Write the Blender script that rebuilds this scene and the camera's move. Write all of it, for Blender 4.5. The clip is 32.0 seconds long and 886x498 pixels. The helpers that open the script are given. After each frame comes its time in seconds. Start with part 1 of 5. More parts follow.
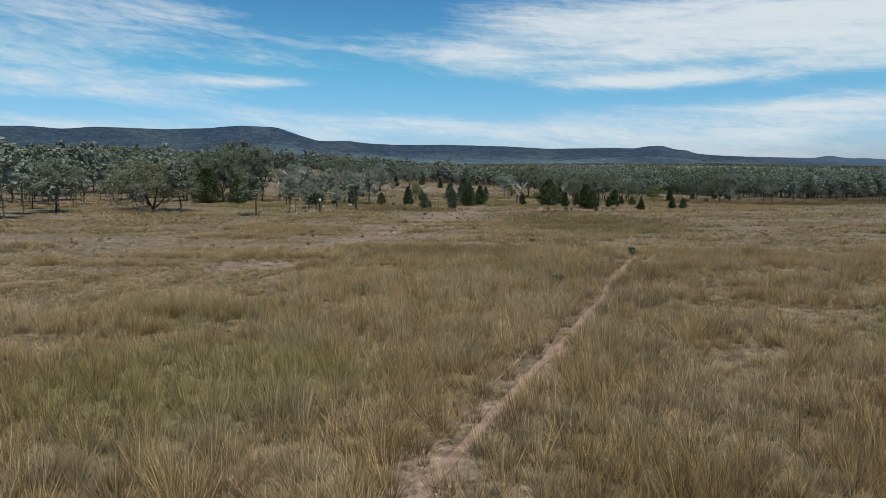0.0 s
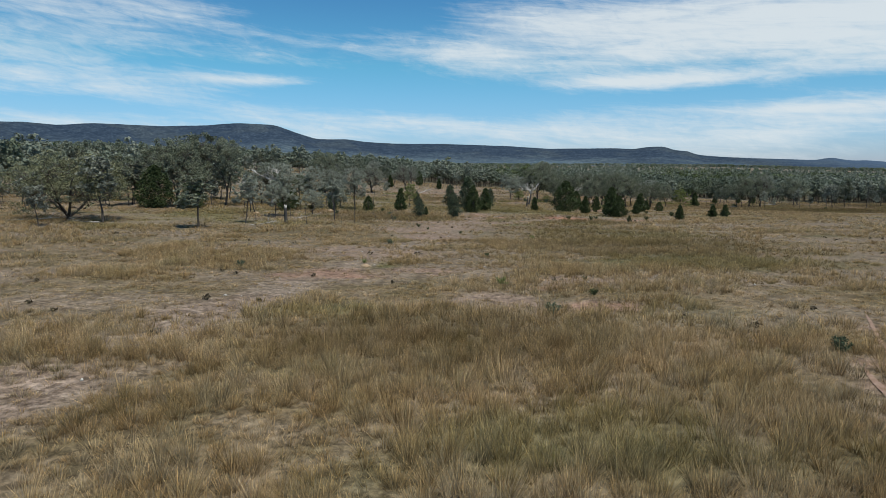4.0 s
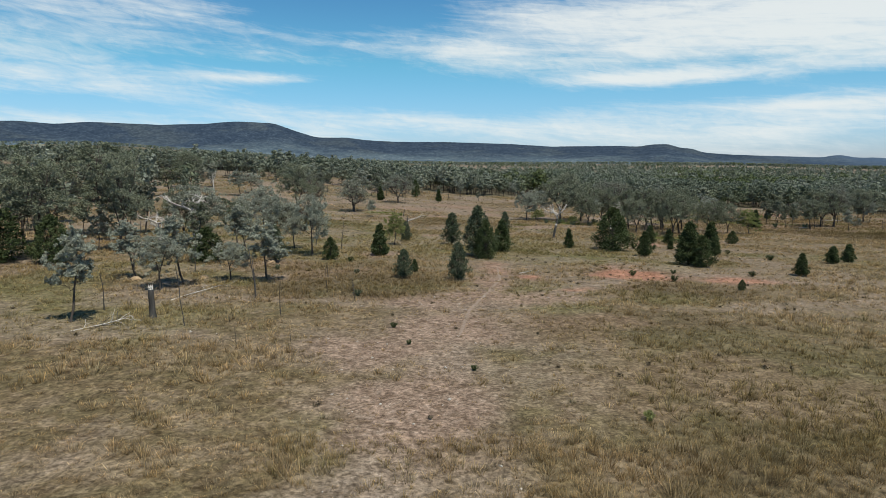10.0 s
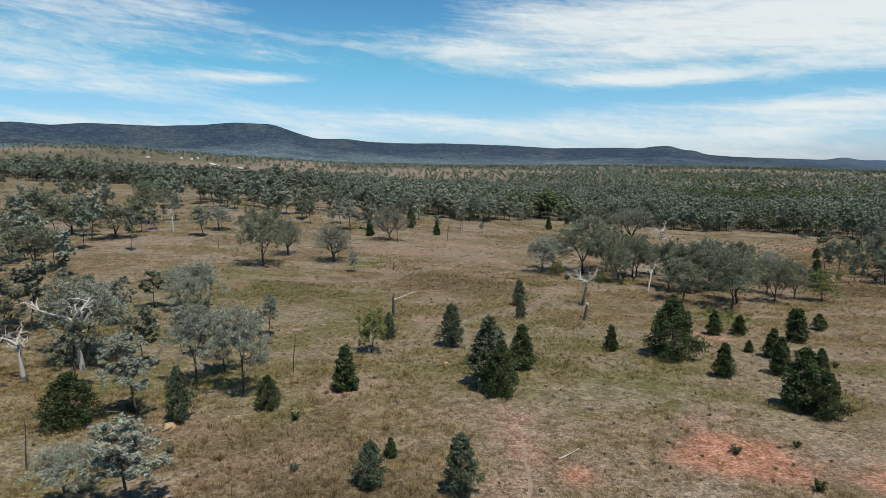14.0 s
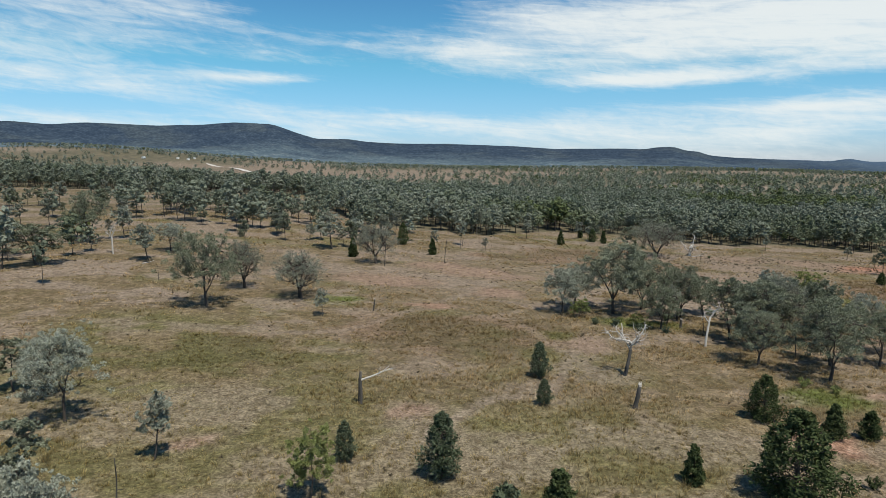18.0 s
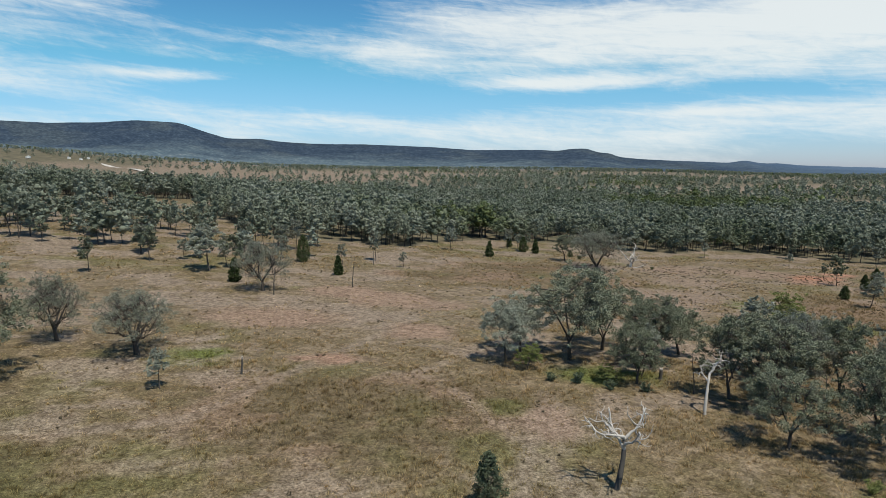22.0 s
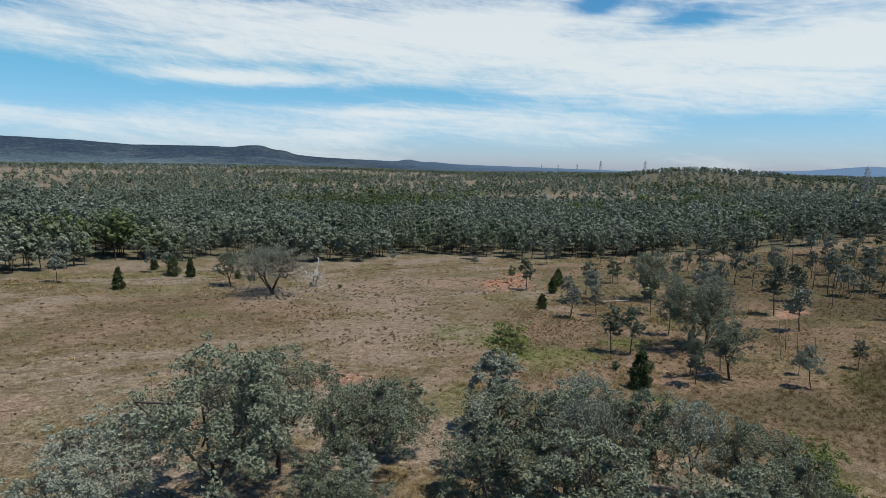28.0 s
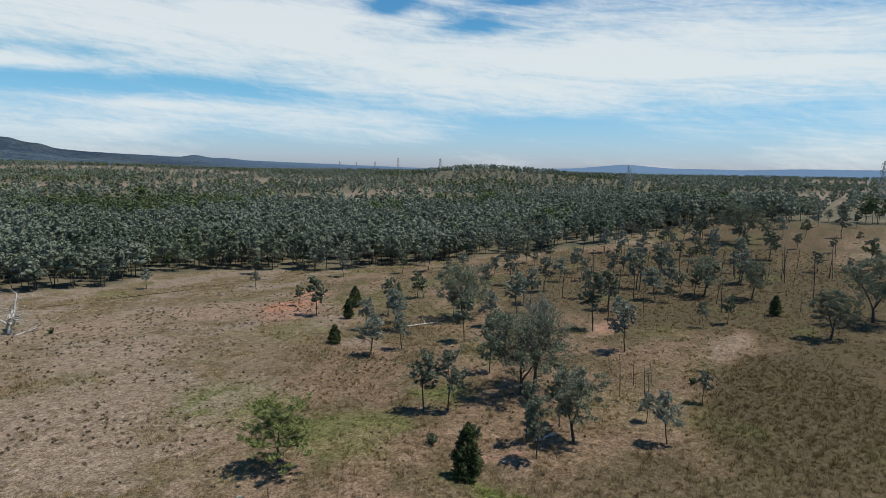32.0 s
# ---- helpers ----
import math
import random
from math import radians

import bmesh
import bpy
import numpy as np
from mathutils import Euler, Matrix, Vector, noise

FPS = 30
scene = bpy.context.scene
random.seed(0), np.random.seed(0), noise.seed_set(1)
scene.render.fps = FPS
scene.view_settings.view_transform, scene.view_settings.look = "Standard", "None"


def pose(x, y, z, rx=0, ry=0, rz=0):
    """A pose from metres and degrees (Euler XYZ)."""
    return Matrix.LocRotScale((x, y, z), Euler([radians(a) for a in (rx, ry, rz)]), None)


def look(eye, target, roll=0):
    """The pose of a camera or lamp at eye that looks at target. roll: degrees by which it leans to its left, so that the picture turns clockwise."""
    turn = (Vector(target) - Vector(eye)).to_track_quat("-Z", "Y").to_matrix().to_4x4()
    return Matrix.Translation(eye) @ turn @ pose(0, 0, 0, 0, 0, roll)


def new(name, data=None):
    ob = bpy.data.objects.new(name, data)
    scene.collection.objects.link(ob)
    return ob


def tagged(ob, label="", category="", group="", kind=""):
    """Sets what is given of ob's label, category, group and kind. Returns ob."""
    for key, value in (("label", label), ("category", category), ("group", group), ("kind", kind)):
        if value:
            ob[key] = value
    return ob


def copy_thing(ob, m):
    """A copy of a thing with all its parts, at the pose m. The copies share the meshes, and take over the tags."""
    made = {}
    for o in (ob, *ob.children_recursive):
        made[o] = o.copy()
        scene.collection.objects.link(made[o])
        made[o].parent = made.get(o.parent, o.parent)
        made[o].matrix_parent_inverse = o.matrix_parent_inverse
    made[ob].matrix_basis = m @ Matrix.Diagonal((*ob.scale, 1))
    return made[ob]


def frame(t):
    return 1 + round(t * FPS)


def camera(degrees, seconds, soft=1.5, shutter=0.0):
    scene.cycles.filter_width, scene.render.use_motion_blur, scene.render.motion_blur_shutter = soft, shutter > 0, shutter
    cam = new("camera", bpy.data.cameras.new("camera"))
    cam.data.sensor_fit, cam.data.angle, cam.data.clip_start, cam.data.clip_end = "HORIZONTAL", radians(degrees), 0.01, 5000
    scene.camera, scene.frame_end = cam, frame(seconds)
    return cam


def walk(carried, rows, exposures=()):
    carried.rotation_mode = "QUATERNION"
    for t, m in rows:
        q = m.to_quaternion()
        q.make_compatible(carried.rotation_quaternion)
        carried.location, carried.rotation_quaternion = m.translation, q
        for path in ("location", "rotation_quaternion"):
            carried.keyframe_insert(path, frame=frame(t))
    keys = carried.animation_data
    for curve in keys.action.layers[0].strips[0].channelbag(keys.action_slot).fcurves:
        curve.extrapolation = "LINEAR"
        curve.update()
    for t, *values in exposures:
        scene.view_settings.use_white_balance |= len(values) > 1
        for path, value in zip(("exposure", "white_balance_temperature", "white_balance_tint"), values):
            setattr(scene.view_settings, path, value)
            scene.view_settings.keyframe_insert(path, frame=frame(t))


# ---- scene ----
cam = camera(71.67, 32.0, soft=0.7)
ROWS = [
    (0, 2.19, 0.49, 7.77, 82.50, 0.10, -0.20),
    (0.5, 2.19, 4.24, 7.71, 82.50, 0.03, -0.21),
    (1, 2.20, 7.93, 7.69, 82.49, -0.02, -0.24),
    (1.5, 2.21, 11.68, 7.69, 82.49, -0.06, -0.24),
    (2, 2.22, 15.46, 7.70, 82.48, -0.14, -0.25),
    (2.5, 2.23, 19.29, 7.70, 82.47, -0.19, -0.26),
    (3, 2.27, 23.16, 7.72, 82.47, -0.26, -0.27),
    (3.5, 2.28, 27.02, 7.70, 82.46, -0.32, -0.28),
    (5.5, 2.46, 43.02, 7.99, 82.34, -0.18, -0.27),
    (6, 2.56, 47.22, 8.01, 82.31, -0.16, -0.26),
    (6.5, 2.67, 51.41, 7.97, 82.29, -0.15, -0.24),
    (7, 2.70, 55.78, 8.01, 82.29, -0.16, -0.22),
    (7.5, 2.73, 60.21, 8.06, 82.27, -0.16, -0.21),
    (8, 2.79, 64.66, 8.15, 82.24, -0.15, -0.19),
    (8.5, 2.82, 69.27, 8.79, 82.22, -0.15, -0.16),
    (9, 2.87, 73.91, 10.01, 82.18, -0.15, -0.17),
    (9.5, 2.95, 78.56, 11.35, 82.20, -0.15, -0.16),
    (10, 3.06, 83.13, 12.74, 82.22, -0.15, -0.16),
    (10.5, 3.17, 87.71, 14.17, 82.26, -0.16, -0.16),
    (11, 3.19, 92.42, 15.54, 82.26, -0.14, -0.17),
    (11.5, 3.22, 97.14, 16.96, 82.25, -0.18, -0.17),
    (12, 3.33, 101.80, 18.44, 82.22, -0.18, -0.15),
    (12.5, 3.41, 106.46, 19.78, 82.26, -0.16, -0.15),
    (13, 3.45, 111.19, 21.31, 82.23, -0.20, -0.16),
    (13.5, 3.60, 115.89, 22.73, 82.23, -0.22, -0.12),
    (14, 3.78, 120.62, 24.15, 82.22, -0.24, -0.10),
    (14.5, 3.96, 125.29, 25.48, 82.22, -0.22, -0.07),
    (15, 4.13, 129.88, 26.12, 82.23, -0.22, -0.03),
    (15.5, 4.32, 134.45, 26.22, 82.27, -0.22, -0.00),
    (17.5, 5.07, 152.32, 26.66, 82.23, -0.40, 0.03),
    (18, 5.38, 156.90, 26.70, 82.24, -0.36, 0.04),
    (18.5, 5.66, 161.48, 26.72, 82.25, -0.34, 0.05),
    (19, 5.98, 166.10, 26.79, 82.26, -0.34, 0.07),
    (19.5, 6.23, 170.68, 26.83, 82.26, -0.32, 0.09),
    (20, 6.51, 175.29, 26.84, 82.27, -0.30, 0.09),
    (20.5, 6.90, 180.00, 26.79, 82.29, -0.30, -1.14),
    (21, 7.35, 184.62, 26.66, 82.32, -0.33, -3.27),
    (21.5, 7.93, 189.11, 26.62, 82.35, -0.38, -5.41),
    (22, 8.70, 193.53, 26.55, 82.38, -0.42, -7.46),
    (22.5, 9.63, 197.87, 26.48, 82.40, -0.45, -9.54),
    (23, 10.62, 201.89, 26.44, 82.42, -0.45, -11.50),
    (23.5, 11.84, 206.11, 26.40, 82.43, -0.44, -13.65),
    (24, 13.12, 210.20, 26.41, 82.44, -0.46, -15.92),
    (24.5, 14.51, 213.80, 26.42, 82.46, -0.46, -18.21),
    (26.5, 21.62, 227.93, 26.41, 82.47, -0.60, -28.24),
    (27, 23.79, 231.28, 26.41, 82.46, -0.66, -31.04),
    (27.5, 26.16, 234.47, 26.42, 82.46, -0.69, -33.87),
    (28, 28.65, 237.53, 26.42, 82.45, -0.74, -36.71),
    (28.5, 31.55, 240.70, 26.47, 82.42, -0.80, -39.39),
    (29, 34.56, 243.79, 26.50, 82.41, -0.83, -41.83),
    (29.5, 37.73, 246.74, 26.55, 82.41, -0.84, -44.20),
    (30, 40.94, 249.51, 26.61, 82.42, -0.88, -46.51),
    (30.5, 44.28, 252.20, 26.64, 82.43, -0.91, -48.87),
    (31, 47.75, 254.71, 26.71, 82.42, -0.91, -51.21),
    (31.5, 51.34, 257.11, 26.74, 82.42, -0.92, -53.34),
    (32, 54.99, 259.42, 26.81, 82.42, -0.93, -55.17),
]
EXPOSURES = [(0, -0.12, 6400, 6), (3.5, -0.12, 6400, 6), (6, -0.02, 6650, 6), (10, 0.04, 6800, 6), (18, 0.08, 6800, 6), (24, 0.04, 6700, 6), (28, -0.03, 6550, 6), (32, -0.06, 6550, 6)]
walk(cam, [(t, pose(x, y, z, rx, ry, rz)) for t, x, y, z, rx, ry, rz in ROWS], EXPOSURES)

# ---- light ----
SUN_EL, SUN_AZ = 66.0, 146.0          # the azimuth runs from +y towards +x
world = bpy.data.worlds.new("sky")
scene.world = world
world.use_nodes = True
wn, wl = world.node_tree.nodes, world.node_tree.links
wn.clear()


def wnode(kind, **values):
    n = wn.new(kind)
    for key, value in values.items():
        setattr(n, key, value)
    return n


def wmath(op, a, b=None, c=None, clamp=False):
    n = wnode("ShaderNodeMath", operation=op, use_clamp=clamp)
    for i, v in enumerate((a, b, c)):
        if v is None:
            continue
        if isinstance(v, (int, float)):
            n.inputs[i].default_value = v
        else:
            wl.new(v, n.inputs[i])
    return n.outputs[0]


sky = wnode("ShaderNodeTexSky", sky_type="NISHITA", sun_disc=False)
sky.sun_elevation, sky.sun_rotation = radians(SUN_EL), radians(SUN_AZ)
sky.altitude, sky.air_density, sky.dust_density, sky.ozone_density = 300.0, 1.0, 0.6, 2.2
coord = wnode("ShaderNodeTexCoord")
split = wnode("ShaderNodeSeparateXYZ")
wl.new(coord.outputs["Generated"], split.inputs[0])
azim = wmath("MULTIPLY", wmath("ARCTAN2", split.outputs[0], split.outputs[1]), 57.2958)
elev = wmath("MULTIPLY", wmath("ARCSINE", split.outputs[2]), 57.2958)


def cloud_noise(sx, sy, slant, scale, detail, rough, distort, seed):
    comb = wnode("ShaderNodeCombineXYZ")
    wl.new(wmath("MULTIPLY", azim, sx), comb.inputs[0])
    wl.new(wmath("MULTIPLY", wmath("ADD", elev, wmath("MULTIPLY", azim, slant)), sy), comb.inputs[1])
    comb.inputs[2].default_value = seed
    n = wnode("ShaderNodeTexNoise")
    n.inputs["Scale"].default_value, n.inputs["Detail"].default_value = scale, detail
    n.inputs["Roughness"].default_value, n.inputs["Distortion"].default_value = rough, distort
    wl.new(comb.outputs[0], n.inputs["Vector"])
    return n.outputs["Fac"]


streaks = cloud_noise(0.032, 0.24, 0.06, 1.5, 9.0, 0.55, 0.7, 3.1)
banks = cloud_noise(0.016, 0.055, -0.03, 2.0, 3.0, 0.5, 0.3, 7.7)
mackerel = cloud_noise(0.45, 0.9, 0.25, 1.1, 5.0, 0.6, 1.2, 1.4)
wisps = cloud_noise(0.10, 0.75, 0.09, 1.5, 9.0, 0.66, 1.4, 5.2)
# Broad banks of cirrus and the clear lanes between them: azimuth, elevation, their spreads, strength.
BANKS = [
    (-31.0, 8.6, 9.0, 3.6, 0.20), (-15.5, 7.4, 6.0, 0.5, 0.34), (-24.0, 12.6, 7.0, 0.9, 0.16), (-7.0, 13.6, 9.0, 2.2, -0.42), (-17.0, 9.6, 6.0, 0.7, 0.12), (-5.0, 6.6, 12.0, 1.3, -0.36),
    (24.0, 11.6, 17.0, 2.6, 0.36), (2.0, 10.0, 7.0, 1.1, 0.22), (16.0, 7.4, 9.0, 0.5, 0.26), (20.0, 6.0, 14.0, 0.8, -0.22), (28.0, 4.8, 12.0, 0.5, 0.16), (0.0, 3.4, 50.0, 1.3, 0.16),
    (-28.0, 4.9, 9.0, 0.6, -0.14), (70.0, 9.5, 36.0, 4.0, 0.34), (40.0, 12.0, 14.0, 3.0, 0.16), (23.0, 8.6, 7.0, 0.5, -0.18), (57.5, 12.4, 3.6, 0.7, -0.36), (50.0, 13.8, 2.2, 0.8, -0.42), (62.0, 14.4, 3.0, 0.4, -0.26), (62.0, 8.0, 34.0, 3.0, 0.12),
    (63.0, 3.6, 9.0, 1.0, -0.20), (33.0, 6.6, 9.0, 0.7, -0.18), (66.0, 1.6, 24.0, 0.9, -0.08),
]
bias = None
for a0, e0, sa, se, amp in BANKS:
    da = wmath("POWER", wmath("ABSOLUTE", wmath("MULTIPLY", wmath("SUBTRACT", azim, a0), 1 / sa)), 2.0)
    de = wmath("POWER", wmath("ABSOLUTE", wmath("MULTIPLY", wmath("SUBTRACT", elev, e0), 1 / se)), 2.0)
    g = wmath("MULTIPLY", wmath("EXPONENT", wmath("MULTIPLY", wmath("ADD", da, de), -1.0)), amp)
    bias = g if bias is None else wmath("ADD", bias, g)
bias = wmath("ADD", bias, wmath("MULTIPLY", wmath("MULTIPLY_ADD", elev, 1 / 20.0, -0.85, True), -0.3))
mass = wmath("ADD", wmath("ADD", wmath("MULTIPLY", streaks, 0.8), wmath("MULTIPLY", banks, 0.35)), wmath("ADD", wmath("MULTIPLY_ADD", wisps, 0.42, -0.2), wmath("ADD", wmath("MULTIPLY_ADD", mackerel, 0.2, -0.01), bias)))
cover = wnode("ShaderNodeMapRange", interpolation_type="SMOOTHSTEP")
wl.new(mass, cover.inputs["Value"])
cover.inputs["From Min"].default_value, cover.inputs["From Max"].default_value = 0.58, 1.10
cover.inputs["To Max"].default_value = 0.9
blue = wnode("ShaderNodeMix", data_type="RGBA", blend_type="MULTIPLY")
blue.inputs["Factor"].default_value = 1.0
wl.new(sky.outputs[0], blue.inputs["A"])
tint = wnode("ShaderNodeValToRGB")
tint.color_ramp.elements[0].color, tint.color_ramp.elements[1].color = (0.84, 0.96, 1.46, 1), (0.42, 0.88, 1.14, 1)
lower = tint.color_ramp.elements.new(0.56)
lower.color = (0.54, 1.10, 1.24, 1)
wl.new(wmath("MULTIPLY", elev, 1 / 16.0, None, True), tint.inputs[0])
wl.new(tint.outputs[0], blue.inputs["B"])
mix = wnode("ShaderNodeMix", data_type="RGBA")
wl.new(cover.outputs[0], mix.inputs["Factor"])
wl.new(blue.outputs["Result"], mix.inputs["A"])
mix.inputs["B"].default_value = (8.0, 8.4, 8.8, 1)
back = wnode("ShaderNodeBackground")
back.inputs["Strength"].default_value = 0.1
wl.new(mix.outputs["Result"], back.inputs["Color"])
wl.new(back.outputs[0], wnode("ShaderNodeOutputWorld").inputs["Surface"])

sun = new("sun", bpy.data.lights.new("sun", "SUN"))
sun.data.energy, sun.data.angle, sun.data.color = 5.0, radians(0.6), (1.0, 0.94, 0.84)
sun_way = Vector((math.sin(radians(SUN_AZ)) * math.cos(radians(SUN_EL)), math.cos(radians(SUN_AZ)) * math.cos(radians(SUN_EL)), math.sin(radians(SUN_EL))))
sun.matrix_world = look(sun_way * 400, (0, 0, 0))

# ---- the lie of the land ----
rng = np.random.default_rng(11)
LATTICE = rng.random((256, 256))


def value_noise(x, y, seed=0):
    x, y = np.asarray(x, float) + seed * 17.31, np.asarray(y, float) + seed * 9.73
    i, j = np.floor(x).astype(int), np.floor(y).astype(int)
    u, v = x - i, y - j
    u, v = u * u * (3 - 2 * u), v * v * (3 - 2 * v)
    a, b = LATTICE[i % 256, j % 256], LATTICE[(i + 1) % 256, j % 256]
    c, d = LATTICE[i % 256, (j + 1) % 256], LATTICE[(i + 1) % 256, (j + 1) % 256]
    return a * (1 - u) * (1 - v) + b * u * (1 - v) + c * (1 - u) * v + d * u * v


def fbm(x, y, octaves=4, seed=0):
    total, amp, norm = 0.0, 1.0, 0.0
    for k in range(octaves):
        total = total + amp * value_noise(np.asarray(x) * 2 ** k, np.asarray(y) * 2 ** k, seed + k * 3)
        norm, amp = norm + amp, amp * 0.55
    return total / norm


def ease(a, b, t):
    t = np.clip((t - a) / (b - a), 0, 1)
    return t * t * (3 - 2 * t)


def bump(x, y, cx, cy, sx, sy, amp):
    return amp * np.exp(-((x - cx) / sx) ** 2 - ((y - cy) / sy) ** 2)


def ground_z(x, y):
    """The height of the ground: a paddock that falls gently to a creek, and wide country beyond."""
    x, y = np.asarray(x, float), np.asarray(y, float)
    xc, yc = np.clip(x, -90, 260), np.clip(y, -10, 420)
    paddock = 1.8661 + 0.0176 * xc - 0.0451 * yc + 0.000116 * xc * xc - 0.000218 * xc * yc + 0.00008 * yc * yc
    d = np.hypot(x - 60, y - 200)
    k = ease(330, 800, d)
    z = paddock * (1 - k) - 9.0 * k
    z = z + bump(x, y, -480, 640, 260, 260, 24) + bump(x, y, 460, 330, 140, 140, 11)
    z = z + bump(x, y, 1339, 1012, 210, 260, 29)                       # low wooded hill
    z = z + bump(x, y, -1500, 2550, 820, 760, 76) * ease(700, 1500, d)   # cleared rise under the range
    z = z + ease(900, 2900, d) * 26 * (1 - 0.6 * ease(700, 2000, x)) + ease(500, 1500, d) * (fbm(x / 420, y / 420, 3, 5) - 0.5) * 16
    z = z + (fbm(x / 14, y / 14, 3, 2) - 0.5) * 0.5 * (1 - ease(400, 900, d))
    z = z - bump(x, y, 113, 292, 3.2, 9, 1.3) - bump(x, y, 121, 297, 5, 3, 0.9) - bump(x, y, 33, 178, 9, 4, 0.45)
    return z


def zat(x, y):
    return float(ground_z(x, y))


def way_distance(x, y, points):
    best = np.full(np.shape(x), 1e9)
    for (ax, ay), (bx, by) in zip(points, points[1:]):
        dx, dy = bx - ax, by - ay
        t = np.clip(((x - ax) * dx + (y - ay) * dy) / (dx * dx + dy * dy), 0, 1)
        best = np.minimum(best, np.hypot(x - ax - t * dx, y - ay - t * dy))
    return best


# The wheel ruts, the trodden way across the paddock and the stock pads, as they run on the ground.
RUT_A = [(1.2, 9.5), (1.8, 11.8), (2.6, 14.0), (3.5, 16.1), (4.9, 19.4), (6.3, 22.4), (8.3, 27.2), (9.2, 29.5), (11.4, 34.5), (12.6, 38.3), (14.8, 43.5), (17.1, 49.3), (19.9, 55.8)]
RUT_B = [(3.6, 18.4), (4.5, 20.6), (5.3, 22.4), (6.0, 24.2), (7.4, 27.4)]
RUT_C = [(14.4, 40.4), (16.9, 46.2), (19.7, 52.0), (23.4, 59.4), (27.0, 65.6)]
TREAD = [(-12.4, 60.0), (-10.2, 70.3), (-9.0, 79.2), (-5.6, 90.0), (-3.7, 97.9), (-1.5, 106.5), (2.1, 116.4), (3.4, 126.1), (4.4, 138.0), (5.9, 149.5), (9.0, 161.5), (11.4, 171.0), (12.0, 183.0)]
SPUR = [(9.0, 152.0), (17.0, 158.6), (24.4, 167.3), (32.5, 176.4), (45.8, 178.5), (56.0, 172.1)]
PADS = [[(1.7, 230.1), (4.0, 224.0), (11.3, 235.8), (21.0, 240.0), (27.5, 258.9), (36.2, 270.1)], [(-25.2, 263.6), (-12.8, 267.8), (3.0, 293.3), (15.4, 312.0), (20.1, 325.0)], [(21.5, 277.7), (27.5, 258.9), (30.0, 247.0)]]
# Bare scalds: x, y, two radii, and how red the soil is.
SCALDS = [
    (-13.5, 52, 5, 5, 0.1), (-11, 68, 4, 6, 0.1), (-7.5, 83, 4, 3, 0.5), (-4.0, 81.2, 3, 1.6, 0.7), (1.2, 85, 4, 2, 0.3), (8.6, 75.9, 2.4, 1.8, 0.5),
    (13.2, 68, 3.4, 2.4, 0.6), (6, 71, 4, 3, 0.2), (13.9, 79, 4, 3, 0.2), (-4, 98, 8, 7, 0.15), (-9, 101, 5, 5, 0.15), (2, 120, 6, 9, 0.2),
    (-3, 133, 7, 6, 0.2), (4, 142, 8, 8, 0.2), (1, 153, 6, 4, 0.2), (17, 158, 6, 4, 0.2),
]
SCALDS += [
    (33.5, 177.5, 8, 6.5, 1.0), (11.2, 157.5, 11, 4.5, 0.25), (10.2, 168, 2.5, 9, 0.3), (-9, 193, 4, 4, 0.4), (15.6, 172.9, 3.2, 3.4, 0.9), (47.2, 173, 7, 5, 0.9), (20, 164, 3.4, 1.8, 0.8), (12.3, 179, 2.6, 4, 0.5), (33.4, 187.5, 3, 1.6, 0.4),
    (-7.5, 197, 4, 3, 0.2), (32.3, 186, 3, 2, 0.5), (12.2, 185.6, 3, 3, 0.4), (50.5, 226, 4, 4, 0.6), (69, 242, 6, 2, 0.3), (2, 232, 4, 3, 0.3),
    (52.5, 224, 2, 4, 0.6), (-22.5, 220.5, 4, 2, 0.3), (31, 265, 6, 5, 0.2), (24, 333, 14, 7, 0.25), (2.4, 292, 8, 3, 0.5),
]
SCALDS += [
    (-10, 318, 16, 9, 0.3), (15, 338, 13, 10, 0.3), (4, 345, 12, 8, 0.3), (20, 310, 8, 7, 0.3), (33, 268, 4, 4, 0.2), (112, 373, 17, 12, 0.12), (94, 350, 17, 15, 0.12), (86, 335, 11, 10, 0.12),
    (123, 400, 17, 12, 0.2), (150, 396, 18, 12, 0.25), (167, 387, 11, 7, 1.0), (182, 395, 8, 6, 0.9), (73, 323, 7, 4, 0.7), (160, 380, 12, 9, 0.6), (192, 307, 12, 3.0, 0.7), (188, 280, 14, 4, 0.15), (118, 295, 2.5, 4, 0.6),
]
GREENS = [(-16.8, 293.5, 6, 3, 0.9), (-18.5, 289, 6, 3, 0.8), (47, 284, 9, 5, 0.9), (27, 271, 6, 3, 0.5), (110.5, 335, 10, 12, 1.0), (111.6, 314, 10, 8, 0.85), (110.4, 290.5, 2.6, 7, 1.0), (82, 306, 8, 9, 0.5), (133, 313, 6, 5, 0.7)]
GREENS += [(-32, 226, 36, 40, 0.3), (14, 214, 40, 26, 0.3), (-6, 20, 7, 6, 0.4), (-9, 30, 5, 3, 0.25), (6, 47, 8, 3.5, 0.3), (-5, 67, 4, 2, 0.3), (16, 66, 6, 4, 0.2), (30, 92, 16, 8, 0.25), (60, 241, 8, 5, 0.9), (-30, 196, 16, 9, 0.4), (24, 200, 22, 14, 0.4), (-40, 240, 22, 26, 0.35), (-3.5, 86.5, 2.5, 1.4, 0.5), (25, 128, 22, 18, 0.15), (-45, 262, 20, 14, 0.35)]


